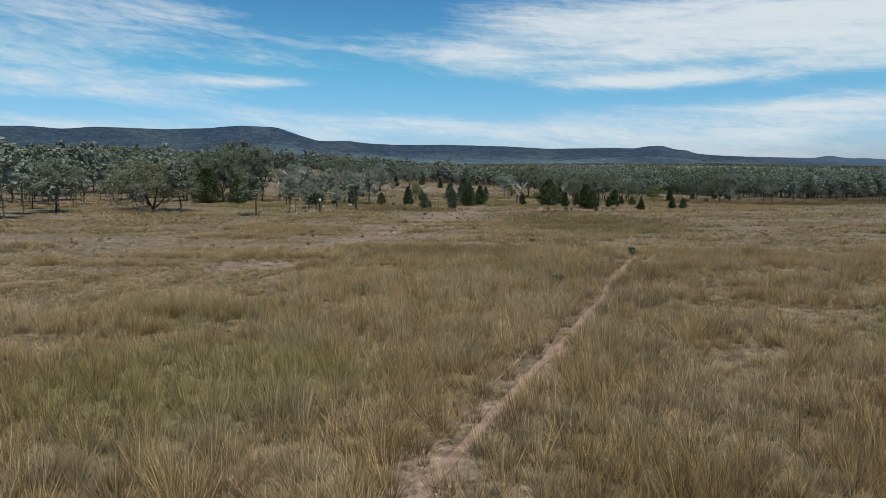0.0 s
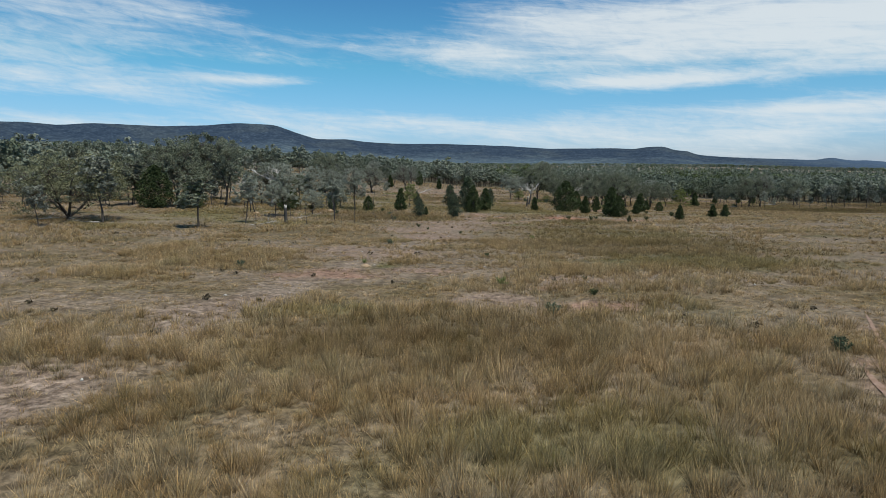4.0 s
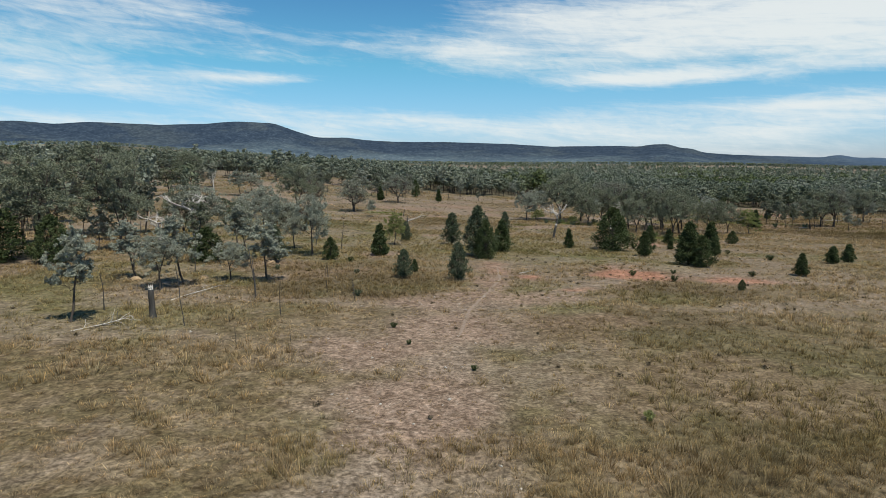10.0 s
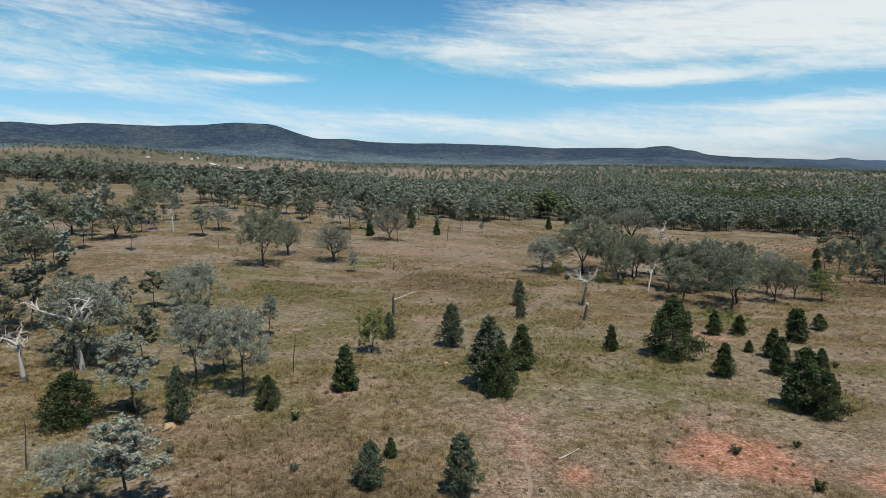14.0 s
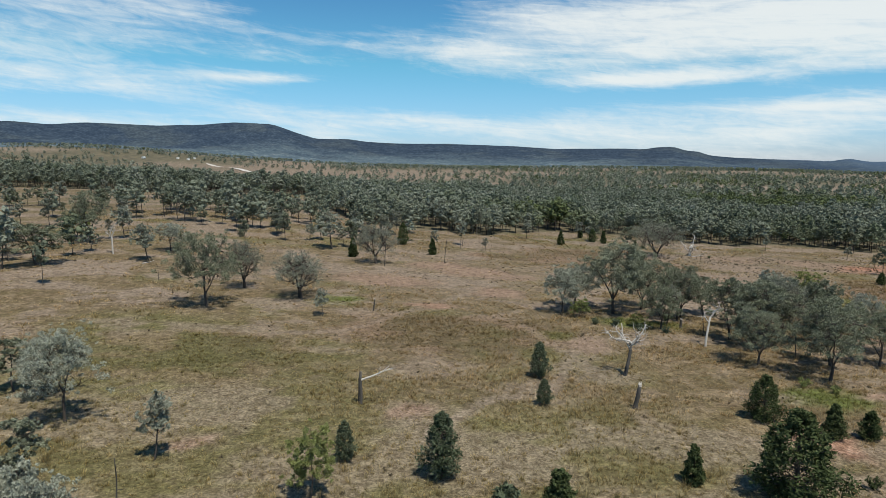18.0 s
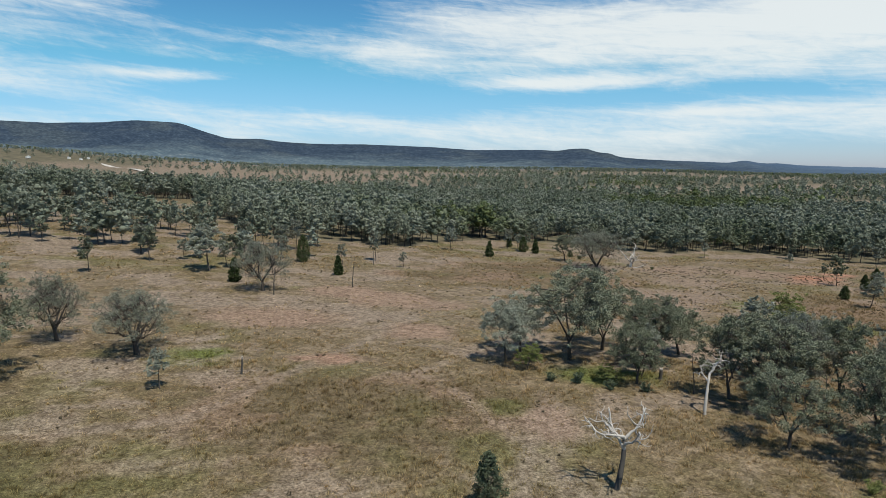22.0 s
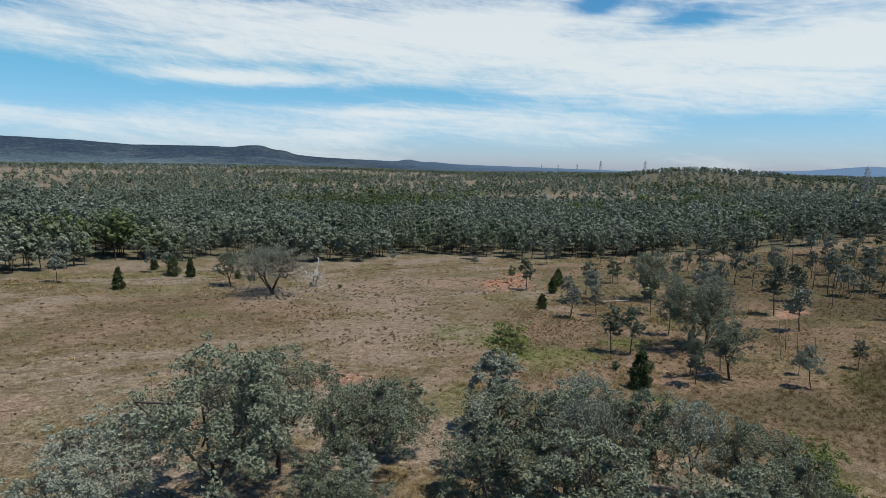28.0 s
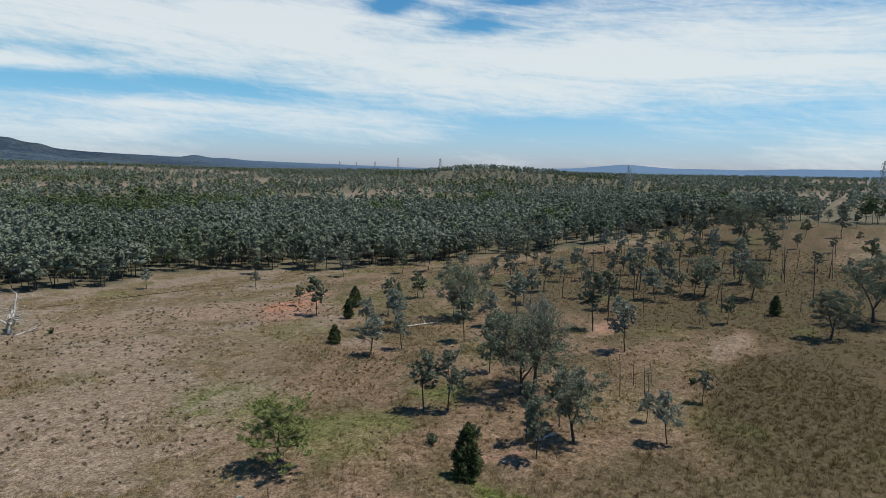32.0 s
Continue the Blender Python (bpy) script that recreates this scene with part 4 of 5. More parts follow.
COPSE_2 = [
    (1, 61.5, 273.2, 12.5, 7.5), (5, 70.8, 271.0, 14.0, 8.0), (1, 77.0, 270.3, 13.0, 6.5), (3, 84.2, 269.2, 11.5, 6.0), (3, 84.3, 283.5, 10.5, 6.8), (2, 79.0, 292.2, 11.6, 5.8), (0, 88.0, 264.0, 9.5, 7.5),
    (7, 93.0, 261.0, 8.0, 6.0), (2, 67.6, 281.8, 10.5, 4.6), (2, 52.4, 282.6, 9.0, 3.9), (3, 32.0, 290.5, 10.5, 7.5), (0, 56.5, 287.5, 12.5, 9.0), (0, 80.0, 258.0, 10.0, 8.0),
    (7, 35.0, 287.0, 4.5, 4.0), (7, 46.0, 280.5, 3.0, 3.6),
]
EAST_GUMS = [
    (4, 90.2, 398.0, 15.5, 19.0), (1, 84.0, 413.5, 10.4, 6.6), (2, 141.5, 336.3, 8.6, 4.6), (6, 124.0, 310.2, 9.4, 3.9), (6, 126.8, 307.8, 9.6, 3.6), (0, 139.3, 302.2, 14.0, 12.0),
    (5, 144.0, 302.2, 16.0, 9.0), (1, 127.2, 288.3, 10.2, 6.6), (6, 119.8, 290.0, 7.8, 2.8), (2, 133.8, 278.2, 7.6, 3.1), (2, 139.0, 282.4, 4.5, 2.0), (6, 186.0, 308.5, 13.8, 5.0),
    (2, 227.3, 306.2, 9.8, 5.3), (0, 181.0, 340.5, 14.2, 12.0), (1, 237.5, 295.6, 11.8, 8.2), (1, 238.1, 283.6, 11.2, 6.9), (2, 150.0, 335.0, 8.0, 3.2),
]
EAST_GUMS_2 = [
    (1, 203.0, 263.6, 10.9, 7.3), (0, 223.0, 256.4, 16.5, 14.5), (0, 346.0, 303.0, 18.0, 17.0), (7, 99.5, 312.5, 9.2, 7.0), (6, 131.0, 292.0, 9.0, 3.0), (6, 124.0, 293.5, 8.5, 2.8),
    (2, 162.0, 345.0, 10.0, 4.0), (2, 168.0, 351.0, 9.0, 4.2), (6, 172.0, 357.0, 10.0, 4.0), (2, 158.0, 352.0, 8.0, 3.6), (6, 146.0, 312.0, 11.0, 3.6), (2, 176.0, 330.0, 9.0, 4.0),
]
CYPRESSES = [
    (1, -63.7, 173.8, 10.0, 8.5), (1, -55.5, 174.8, 7.5, 5.8), (1, -34.8, 181.5, 5.7, 5.6), (2, -24.1, 182.9, 6.4, 2.8), (1, -15.9, 187.4, 4.0, 2.8), (2, 5.5, 169.3, 5.7, 3.0),
    (2, -2.3, 170.3, 4.3, 2.7), (0, -1.0, 175.9, 2.1, 1.1), (3, -8.1, 193.9, 6.0, 2.7), (2, 5.4, 214.5, 7.1, 3.9), (2, 9.8, 195.6, 9.6, 5.2), (1, 11.1, 193.0, 7.3, 4.0), (0, 15.1, 204.3, 6.6, 3.4),
    (2, 20.0, 246.0, 5.7, 2.9), (2, 18.9, 234.8, 3.7, 2.1), (2, -4.7, 217.2, 4.6, 2.2), (3, 30.7, 215.0, 4.3, 1.9),
]
CYPRESSES_2 = [
    (1, 39.4, 212.2, 9.3, 7.8), (0, 52.3, 226.7, 4.6, 2.4), (0, 56.9, 227.0, 3.7, 2.4), (0, 53.2, 216.0, 2.1, 1.3), (0, 55.5, 213.2, 4.8, 2.6), (0, 51.8, 204.4, 5.7, 2.7), (0, 43.1, 202.8, 5.1, 2.5),
    (3, 65.1, 223.1, 5.9, 3.2), (0, 71.0, 234.8, 3.6, 2.0), (1, 74.4, 232.2, 3.3, 2.7), (0, 58.3, 205.5, 3.8, 2.0), (0, 47.0, 190.8, 7.9, 4.4), (1, 47.0, 232.6, 6.1, 4.4), (0, 60.6, 179.5, 3.8, 2.0),
    (0, 75.8, 195.6, 3.4, 2.3), (1, 43.7, 164.4, 1.5, 1.0), (0, 80.0, 197.5, 3.6, 2.2), (1, 48.4, 188.6, 5.6, 4.2),
]
CYPRESSES_3 = [
    (3, -23.3, 351.0, 6.3, 2.8), (3, 1.8, 366.0, 5.8, 2.5), (1, -9.5, 384.0, 8.5, 4.2), (3, 55.5, 416.0, 6.2, 2.7), (0, 71.0, 449.0, 4.8, 2.4), (1, 73.5, 435.0, 6.3, 3.9), (3, 78.0, 433.0, 6.0, 2.6),
    (0, 145.0, 349.0, 4.1, 2.6), (0, 112.0, 295.0, 7.2, 3.4), (0, 163.8, 363.0, 5.2, 2.4), (0, 221.0, 276.0, 5.2, 2.7), (1, 90.0, 425.0, 3.0, 2.0), (1, 176.0, 372.0, 6.0, 3.6),
]
for rows in (WEST_GUMS, WEST_GUMS_2, NORTH_GUMS, COPSE, COPSE_2, EAST_GUMS, EAST_GUMS_2):
    for k, x, y, h, w in rows:
        plant(GUMS, k, x, y, h, w)
for rows in (CYPRESSES, CYPRESSES_2, CYPRESSES_3):
    for k, x, y, h, w in rows:
        plant(PINES, k, x, y, h, w)


# ---- woodland ----
def clump(shape, c, size, r):
    """A ragged eight-sided tuft of foliage."""
    v = np.array([(1, 0, 0), (0, 1, 0), (-1, 0, 0), (0, -1, 0), (0, 0, 0.8), (0, 0, -0.6)]) * size * (0.75 + 0.5 * r.random((6, 1))) + r.normal(size=(6, 3)) * size * 0.16
    a = r.random() * 6.28
    v = v @ np.array([[np.cos(a), -np.sin(a), 0], [np.sin(a), np.cos(a), 0], [0, 0, 1]])
    shape.add(v + c, [(0, 1, 4), (1, 2, 4), (2, 3, 4), (3, 0, 4), (1, 0, 5), (2, 1, 5), (3, 2, 5), (0, 3, 5)])


def woodland_tree(seed, tall, wide, heaps, sprays, leaf, sides=3, steps=2, low=0.42):
    """Stem and crown of a tree in the woods; the crown is a few rounded heaps of leaf sprays that face outward."""
    r = np.random.default_rng(seed)
    wood, crown = Shape(), Shape()
    line, _w = bend((0, 0, -0.3), (r.normal() * 0.06, r.normal() * 0.06, 1), tall * 0.7, steps, 0.05, 0, r)
    wood.tube(line, np.linspace(0.15, 0.06, len(line)), sides)
    for k in range(heaps):
        t = (k + 0.2 + 0.6 * r.random()) / heaps
        rim = wide * 0.5 * math.sin(math.pi * (0.2 + 0.62 * t)) ** 0.8
        a, d = k * 2.4 + r.random(), rim * (0.2 + 0.45 * r.random())
        s = wide * (0.22 + 0.10 * r.random()) * (1.15 - 0.4 * t)
        top = tall * (low + (0.97 - low) * t)
        c = line[-1] * [1, 1, 0] + np.array([np.cos(a) * d, np.sin(a) * d, top - s * 0.3])
        if steps > 3:
            wood.tube([line[-2] * [1, 1, 0.8], c], [0.05, 0.02], 3)
        clump(crown, c, s * 0.55, r)
        out = r.normal(size=(sprays, 3))
        out[:, 2] += 0.25
        out /= np.linalg.norm(out, axis=1)[:, None]
        at = c + out * s * (0.5 + 0.6 * r.random((sprays, 1))) * (1, 1, 0.85)
        face = out + r.normal(size=(sprays, 3)) * 0.5
        face /= np.linalg.norm(face, axis=1)[:, None]
        u = np.cross(face, r.normal(size=(sprays, 3)))
        u /= np.linalg.norm(u, axis=1)[:, None] + 1e-9
        v = np.cross(face, u)
        g = leaf * (0.6 + 0.8 * r.random((sprays, 1)))
        crown.add(np.stack([at - u * g * 0.6 - v * g * 0.35, at + u * g * 0.6 - v * g * 0.35, at + v * g * 0.75], 1).reshape(-1, 3), np.arange(sprays * 3).reshape(-1, 3))
    return wood.arrays(), crown.arrays()


def olive_growth(x, y):
    """How far the woods turn from grey-green to olive."""
    n = fbm(x / 130, y / 130, 3, 58)
    return np.clip(0.75 * ease(0.58, 0.72, n - 0.1 * (1 - ease(120, 200, x)) + bump(x, y, 290, 640, 150, 150, 0.22) + bump(x, y, 900, 700, 500, 500, 0.05)) + 0.1, 0, 1)


def sow(name, label, spots, kinds, seed, sized=(0.75, 1.25)):
    """Many trees joined: one mesh of stems and one of crowns."""
    r = np.random.default_rng(seed)
    root = new(name)
    pick = r.integers(0, len(kinds), len(spots))
    stand = fbm(spots[:, 0] / 30, spots[:, 1] / 30, 3, 67)
    turn, size = r.random(len(spots)) * 6.28, sized[0] + (sized[1] - sized[0]) * np.clip(0.75 * r.random(len(spots)) + 0.9 * (stand - 0.4), 0, 1.2)
    tone = np.clip(0.65 * r.random(len(spots)) + 0.9 * (fbm(spots[:, 0] / 55, spots[:, 1] / 55, 3, 69) - 0.3), 0, 1)
    olive = np.clip(olive_growth(spots[:, 0], spots[:, 1]) * (0.5 + r.random(len(spots))) + (r.random(len(spots)) < 0.05) * 0.35, 0, 1)
    z = ground_z(spots[:, 0], spots[:, 1])
    for which, mat, piece in ((0, BARK, "stems"), (1, WOODS, "canopy")):
        vs, fs, cs, n = [], [], [], 0
        for k, kind in enumerate(kinds):
            v, f = kind[which]
            sel = np.where(pick == k)[0]
            if not len(v) or not len(sel):
                continue
            c, s = np.cos(turn[sel])[:, None], np.sin(turn[sel])[:, None]
            g = size[sel][:, None]
            wide = g * (0.8 + 0.45 * r.random((len(sel), 1)))
            x = (v[:, 0] * c - v[:, 1] * s) * wide + spots[sel, 0][:, None]
            y = (v[:, 0] * s + v[:, 1] * c) * wide + spots[sel, 1][:, None]
            h = v[:, 2] * g + z[sel][:, None]
            vs.append(np.stack([x, y, h], -1).reshape(-1, 3))
            fs.append((f[None] + (np.arange(len(sel)) * len(v))[:, None, None] + n).reshape(-1, 3))
            cs.append(np.repeat(np.stack([tone[sel], olive[sel], 0 * tone[sel], 0 * tone[sel] + 1], 1), len(v), 0))
            n += len(sel) * len(v)
        part(piece, mesh_of(piece, np.concatenate(vs), np.concatenate(fs), mat, np.concatenate(cs) if which else None, not which), root)["kind"] = "stuff"
    return tagged(root, label, "woodland", kind="stuff")


def scatter(x0, x1, y0, y1, step, chance, seed):
    r = np.random.default_rng(seed)
    gx, gy = np.meshgrid(np.arange(x0, x1, step), np.arange(y0, y1, step))
    x = gx.ravel() + r.uniform(-0.9, 0.9, gx.size) * step
    y = gy.ravel() + r.uniform(-0.9, 0.9, gx.size) * step
    keep = r.random(len(x)) < chance(x, y)
    return np.stack([x[keep], y[keep]], 1)


def belt(x, y, near, far):
    """How far into the woodland: 1 between the two depths from its edge."""
    inside = forest(x, y)
    front = forest(x, y - near) if near else inside
    back = forest(x, y - far)
    return inside * (front if near else 1) * (1 - back)


FINE = [woodland_tree(40 + k, 9.0 + (k % 4) * 1.5, 5.4 + (k % 3) * 1.4, 7, 32, 0.62, 3, 2, 0.48) for k in range(8)]
MID = [woodland_tree(60 + k, 9.5 + (k % 4) * 1.4, 7.2 + (k % 3) * 1.6, 6, 17, 1.0, 3, 1, 0.42) for k in range(8)]
COARSE = [woodland_tree(80 + k, 10.0, 11.0, 4, 6, 2.2, 3, 1, 0.3) for k in range(5)]


def west_belt(x, y):
    return np.where(x < -66, 0.75, 0) * np.clip(bump(x, y, -118, 205, 46, 70, 1.0) + bump(x, y, -150, 150, 60, 60, 0.8), 0, 1)


front = scatter(-330, 560, 100, 640, 4.4, lambda x, y: np.clip(belt(x, y, 0, 55) * (0.05 + 1.5 * fbm(x / 22, y / 22, 2, 47)) + 0.4 * west_belt(x, y) + bump(x, y, -80, 425, 48, 26, 0.5), 0, 1), 5)
sow("woodland_edge", "grey-green eucalypt woodland with thin dark trunks", front, FINE, 6, (0.7, 1.35))
middle = scatter(-420, 760, 300, 960, 6.4, lambda x, y: np.clip(belt(x, y, 55, 420) * (0.3 + 1.2 * fbm(x / 40, y / 40, 3, 49)), 0, 1), 7)
sow("woodland", "grey-green eucalypt woodland canopy", middle, MID, 8, (0.85, 1.2))


def far_chance(x, y):
    d = np.hypot(x - 60, y - 200)
    a = np.degrees(np.arctan2(x - 60, y - 200))
    seen = (a > -48) & (a < 104) & (d > 560) & (d < 3200)
    near_wood = (forest(x, y) > 0.5) & (forest(x, y - 420) < 0.5) & (y < 960) & (x > -420) & (x < 760)
    paddock = cleared(x, y) > 0.5
    farm = way_distance(x, y, [(-890, 2080), (-640, 1950), (-480, 1760)]) < 130
    hill = bump(x, y, 1339, 1012, 260, 300, 1.0)
    return (1 + 0.9 * hill) * np.where(farm, 0.12, 1.0) * np.where(seen & ~near_wood, np.where(paddock, 0.14 + 0.4 * ease(0.5, 0.62, fbm(x / 90, y / 60, 3, 74)), 0.5 + 0.7 * fbm(x / 80, y / 80, 2, 75)), 0) * np.where(d > 1700, 0.6, 1.0)


far = scatter(-1900, 3200, -400, 3300, 21.5, far_chance, 9)
sow("far_woodland", "distant wooded plain broken by pale paddocks", far, COARSE, 10, (0.9, 1.3))


def thin_chance(x, y):
    """Open scatter of slim trees before the woodland."""
    near = forest(x, y + 45) * (1 - forest(x, y))
    east = (bump(x, y, 240, 335, 60, 45, 1.0) + bump(x, y, 320, 345, 70, 45, 0.9) + bump(x, y, 335, 300, 60, 32, 0.4) + bump(x, y, 410, 290, 70, 36, 0.5)) * (1 - forest(x, y)) * (0.4 + fbm(x / 15, y / 15, 2, 77))
    west = bump(x, y, -60, 395, 70, 36, 0.5) + bump(x, y, -90, 215, 30, 30, 0.4) + bump(x, y, -120, 160, 60, 60, 0.5)
    north = bump(x, y, -200, 440, 120, 90, 0.22)
    return np.clip(near * 0.05 + east * 0.3 + (west + north) * 0.42, 0, 0.7) * ((y < 500))


SLIM = [gum_tree(100 + k, 0.36 + 0.08 * (k % 2), 0.4, 1, 0.2, (GUM, SILVER, SPARSE)[k % 3], BARK, "slim gum sapling on a thin dark stem", 6, 0.4, (2600, 2600, 1300)[k % 3], 0.037, 0.0085, name="gum_sapling") for k in range(6)]
for sapling in SLIM:
    sapling["group"] = "scattered slim gums"
thin = scatter(-320, 480, 120, 500, 6.4, thin_chance, 12)
r_thin = np.random.default_rng(13)
for n, (x, y) in enumerate(thin):
    h = 4.5 + 7.0 * r_thin.random()
    plant(SLIM, int(r_thin.integers(0, 6)) if n > 5 else n, x, y, h, h * (0.36 + 0.16 * r_thin.random()))


# ---- grass ----
# Where the grass stands tall (plus) or is grazed low (minus): x, y, two radii, amount.
STANDS = [
    (-3, 65, 10, 4.5, 0.16), (-6, 70.5, 3.4, 3, 0.14), (1.5, 76, 6, 4, 0.14), (9.5, 66.8, 3, 2, 0.14), (12, 63.5, 5, 2, 0.12), (24, 90, 20, 12, 0.12), (22, 78, 7, 5, 0.12), (11, 71, 9, 3, -0.2),
    (0, 82.5, 8, 3, -0.2), (-12, 71, 7, 6, -0.2), (-23, 99, 12, 8, 0.12), (-8, 161, 15, 10, 0.14), (-16, 178, 16, 9, 0.12), (33, 163, 14, 7, 0.16),
]
STANDS += [(0, 33, 13, 14, 0.16), (0, 320, 60, 50, -0.05), (2, 18, 14, 12, 0.12), (2, 52, 19, 12, 0.12), (-16, 45, 9, 8, -0.22), (17, 34, 8, 12, -0.14), (-10, 35, 5, 4, 0.12), (28, 228, 16, 22, 0.1), (-9, 198, 20, 14, 0.1), (5, 14, 14, 9, 0.1)]


def drifts(x, y):
    """Where the grass stands tall: ragged drifts, 0 to 1."""
    wx, wy = x + (fbm(x / 2.0, y / 2.0, 3, 22) - 0.5) * 3.0, y + (fbm(x / 2.0, y / 2.0, 3, 34) - 0.5) * 3.0
    stand = sum(bump(wx, wy, *row) for row in STANDS)
    return ease(0.46, 0.54, 0.45 * fbm(wx / 5.0, wy / 3.4, 3, 86) + 0.55 * fbm(wx / 16, wy / 11, 3, 88) + stand)


def tussocks(name, label, spots, height, blades, width, spread, seed, low=0.3):
    """Tussocks: fans of blades from one root, each tussock of its own size, lean and colour."""
    r = np.random.default_rng(seed)
    n = len(spots)
    bare, red, green, wood = covers(spots[:, 0], spots[:, 1])
    drift = drifts(spots[:, 0], spots[:, 1])
    z = ground_z(spots[:, 0], spots[:, 1])
    size = 0.6 + 0.75 * r.random(n) ** 1.6
    tall = height * size * (low + (1.1 - low) * np.maximum(drift, red)) * (0.5 + 1.0 * fbm(spots[:, 0] / 1.1, spots[:, 1] / 1.1, 2, 79)) * (1 - 0.45 * bare)
    tone = np.clip(0.5 * r.random(n) + 1.1 * (fbm(spots[:, 0] / 3.0, spots[:, 1] / 2.2, 3, 92) - 0.27), 0, 1)
    a = r.random((n, blades)) * 6.28
    d = r.random((n, blades)) ** 0.6
    foot = spread * 0.6 * size[:, None] * d
    lean = (0.1 + 0.65 * d * r.random((n, blades))) * tall[:, None] + spread * 0.35 * d
    blown = r.normal(size=(n, 2)) * 0.12 * tall[:, None]
    root = np.stack([spots[:, :1] + np.cos(a) * foot, spots[:, 1:] + np.sin(a) * foot, np.repeat(z[:, None], blades, 1) - 0.03], -1)
    rise = tall[:, None] * (1.05 - 0.45 * d * d) * (0.75 + 0.4 * r.random((n, blades)))
    tip = root + np.stack([np.cos(a) * lean + blown[:, :1], np.sin(a) * lean + blown[:, 1:], rise], -1)
    b = r.random((n, blades)) * 6.28
    side = np.stack([np.cos(b), np.sin(b), 0 * b], -1) * width * (0.7 + 0.6 * r.random((n, blades, 1)))
    v = np.stack([root - side, root + side, tip], 2).reshape(-1, 3)
    f = np.arange(len(v)).reshape(-1, 3)
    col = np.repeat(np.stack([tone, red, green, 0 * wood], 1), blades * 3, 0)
    # Alpha marks the tip, where the blade's painted brightening is strongest.
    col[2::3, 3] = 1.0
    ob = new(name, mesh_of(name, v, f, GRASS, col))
    return tagged(ob, label, "grass", kind="stuff")


def grass_chance(x, y):
    bare, red, green, wood = covers(x, y)
    thick = red * (1 - bare)
    mat = ease(0.38, 0.52, fbm(x / 3.4, y / 2.6, 4, 97))
    return np.clip(np.maximum(0.25 + 0.5 * mat + 0.5 * drifts(x, y), thick) * (1 - 0.9 * bare) * (1 - wood), 0, 1)


def first_paddock(x, y):
    """The opening stretch of grass, widening northward."""
    return (np.abs(x - 2) < 5 + 0.8 * y) & (y > 8) & (y < 62)


close = scatter(-52, 56, 8, 62, 0.50, lambda x, y: grass_chance(x, y) * first_paddock(x, y), 15)
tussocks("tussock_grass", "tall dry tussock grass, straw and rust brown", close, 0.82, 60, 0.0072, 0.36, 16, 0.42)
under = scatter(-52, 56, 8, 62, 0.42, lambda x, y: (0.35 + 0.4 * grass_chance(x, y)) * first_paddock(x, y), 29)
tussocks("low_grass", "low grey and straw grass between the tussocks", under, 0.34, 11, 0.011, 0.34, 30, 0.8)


def second_paddock(x, y):
    """The stretch past the first, before the ground opens to the creek."""
    return (np.abs(x - 2) < 34) & (y >= 62) & (y < 118)


after = scatter(-34, 38, 62, 118, 0.47, lambda x, y: grass_chance(x, y) * second_paddock(x, y), 24)
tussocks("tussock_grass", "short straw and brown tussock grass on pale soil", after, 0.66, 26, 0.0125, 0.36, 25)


def near_way(x, y):
    """Where the flight passes within reach of the eye, past the first paddock."""
    line = [(2.0, 60.0), (4.0, 130.0), (8.0, 190.0), (40.0, 240.0), (110.0, 300.0)]
    first = first_paddock(x, y) | second_paddock(x, y)
    return (way_distance(x, y, line) < 78) & ~first, first


mid = scatter(-75, 200, 15, 390, 0.70, lambda x, y: grass_chance(x, y) * near_way(x, y)[0], 17)
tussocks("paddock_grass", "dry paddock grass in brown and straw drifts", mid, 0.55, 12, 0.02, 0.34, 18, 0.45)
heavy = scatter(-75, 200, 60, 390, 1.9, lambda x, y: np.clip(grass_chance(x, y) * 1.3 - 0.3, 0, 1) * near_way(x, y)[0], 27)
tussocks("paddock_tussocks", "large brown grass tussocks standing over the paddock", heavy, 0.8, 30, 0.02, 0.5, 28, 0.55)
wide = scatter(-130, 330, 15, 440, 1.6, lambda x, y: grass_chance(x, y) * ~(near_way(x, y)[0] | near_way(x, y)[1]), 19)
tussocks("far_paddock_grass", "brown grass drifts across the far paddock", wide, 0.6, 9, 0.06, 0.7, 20)


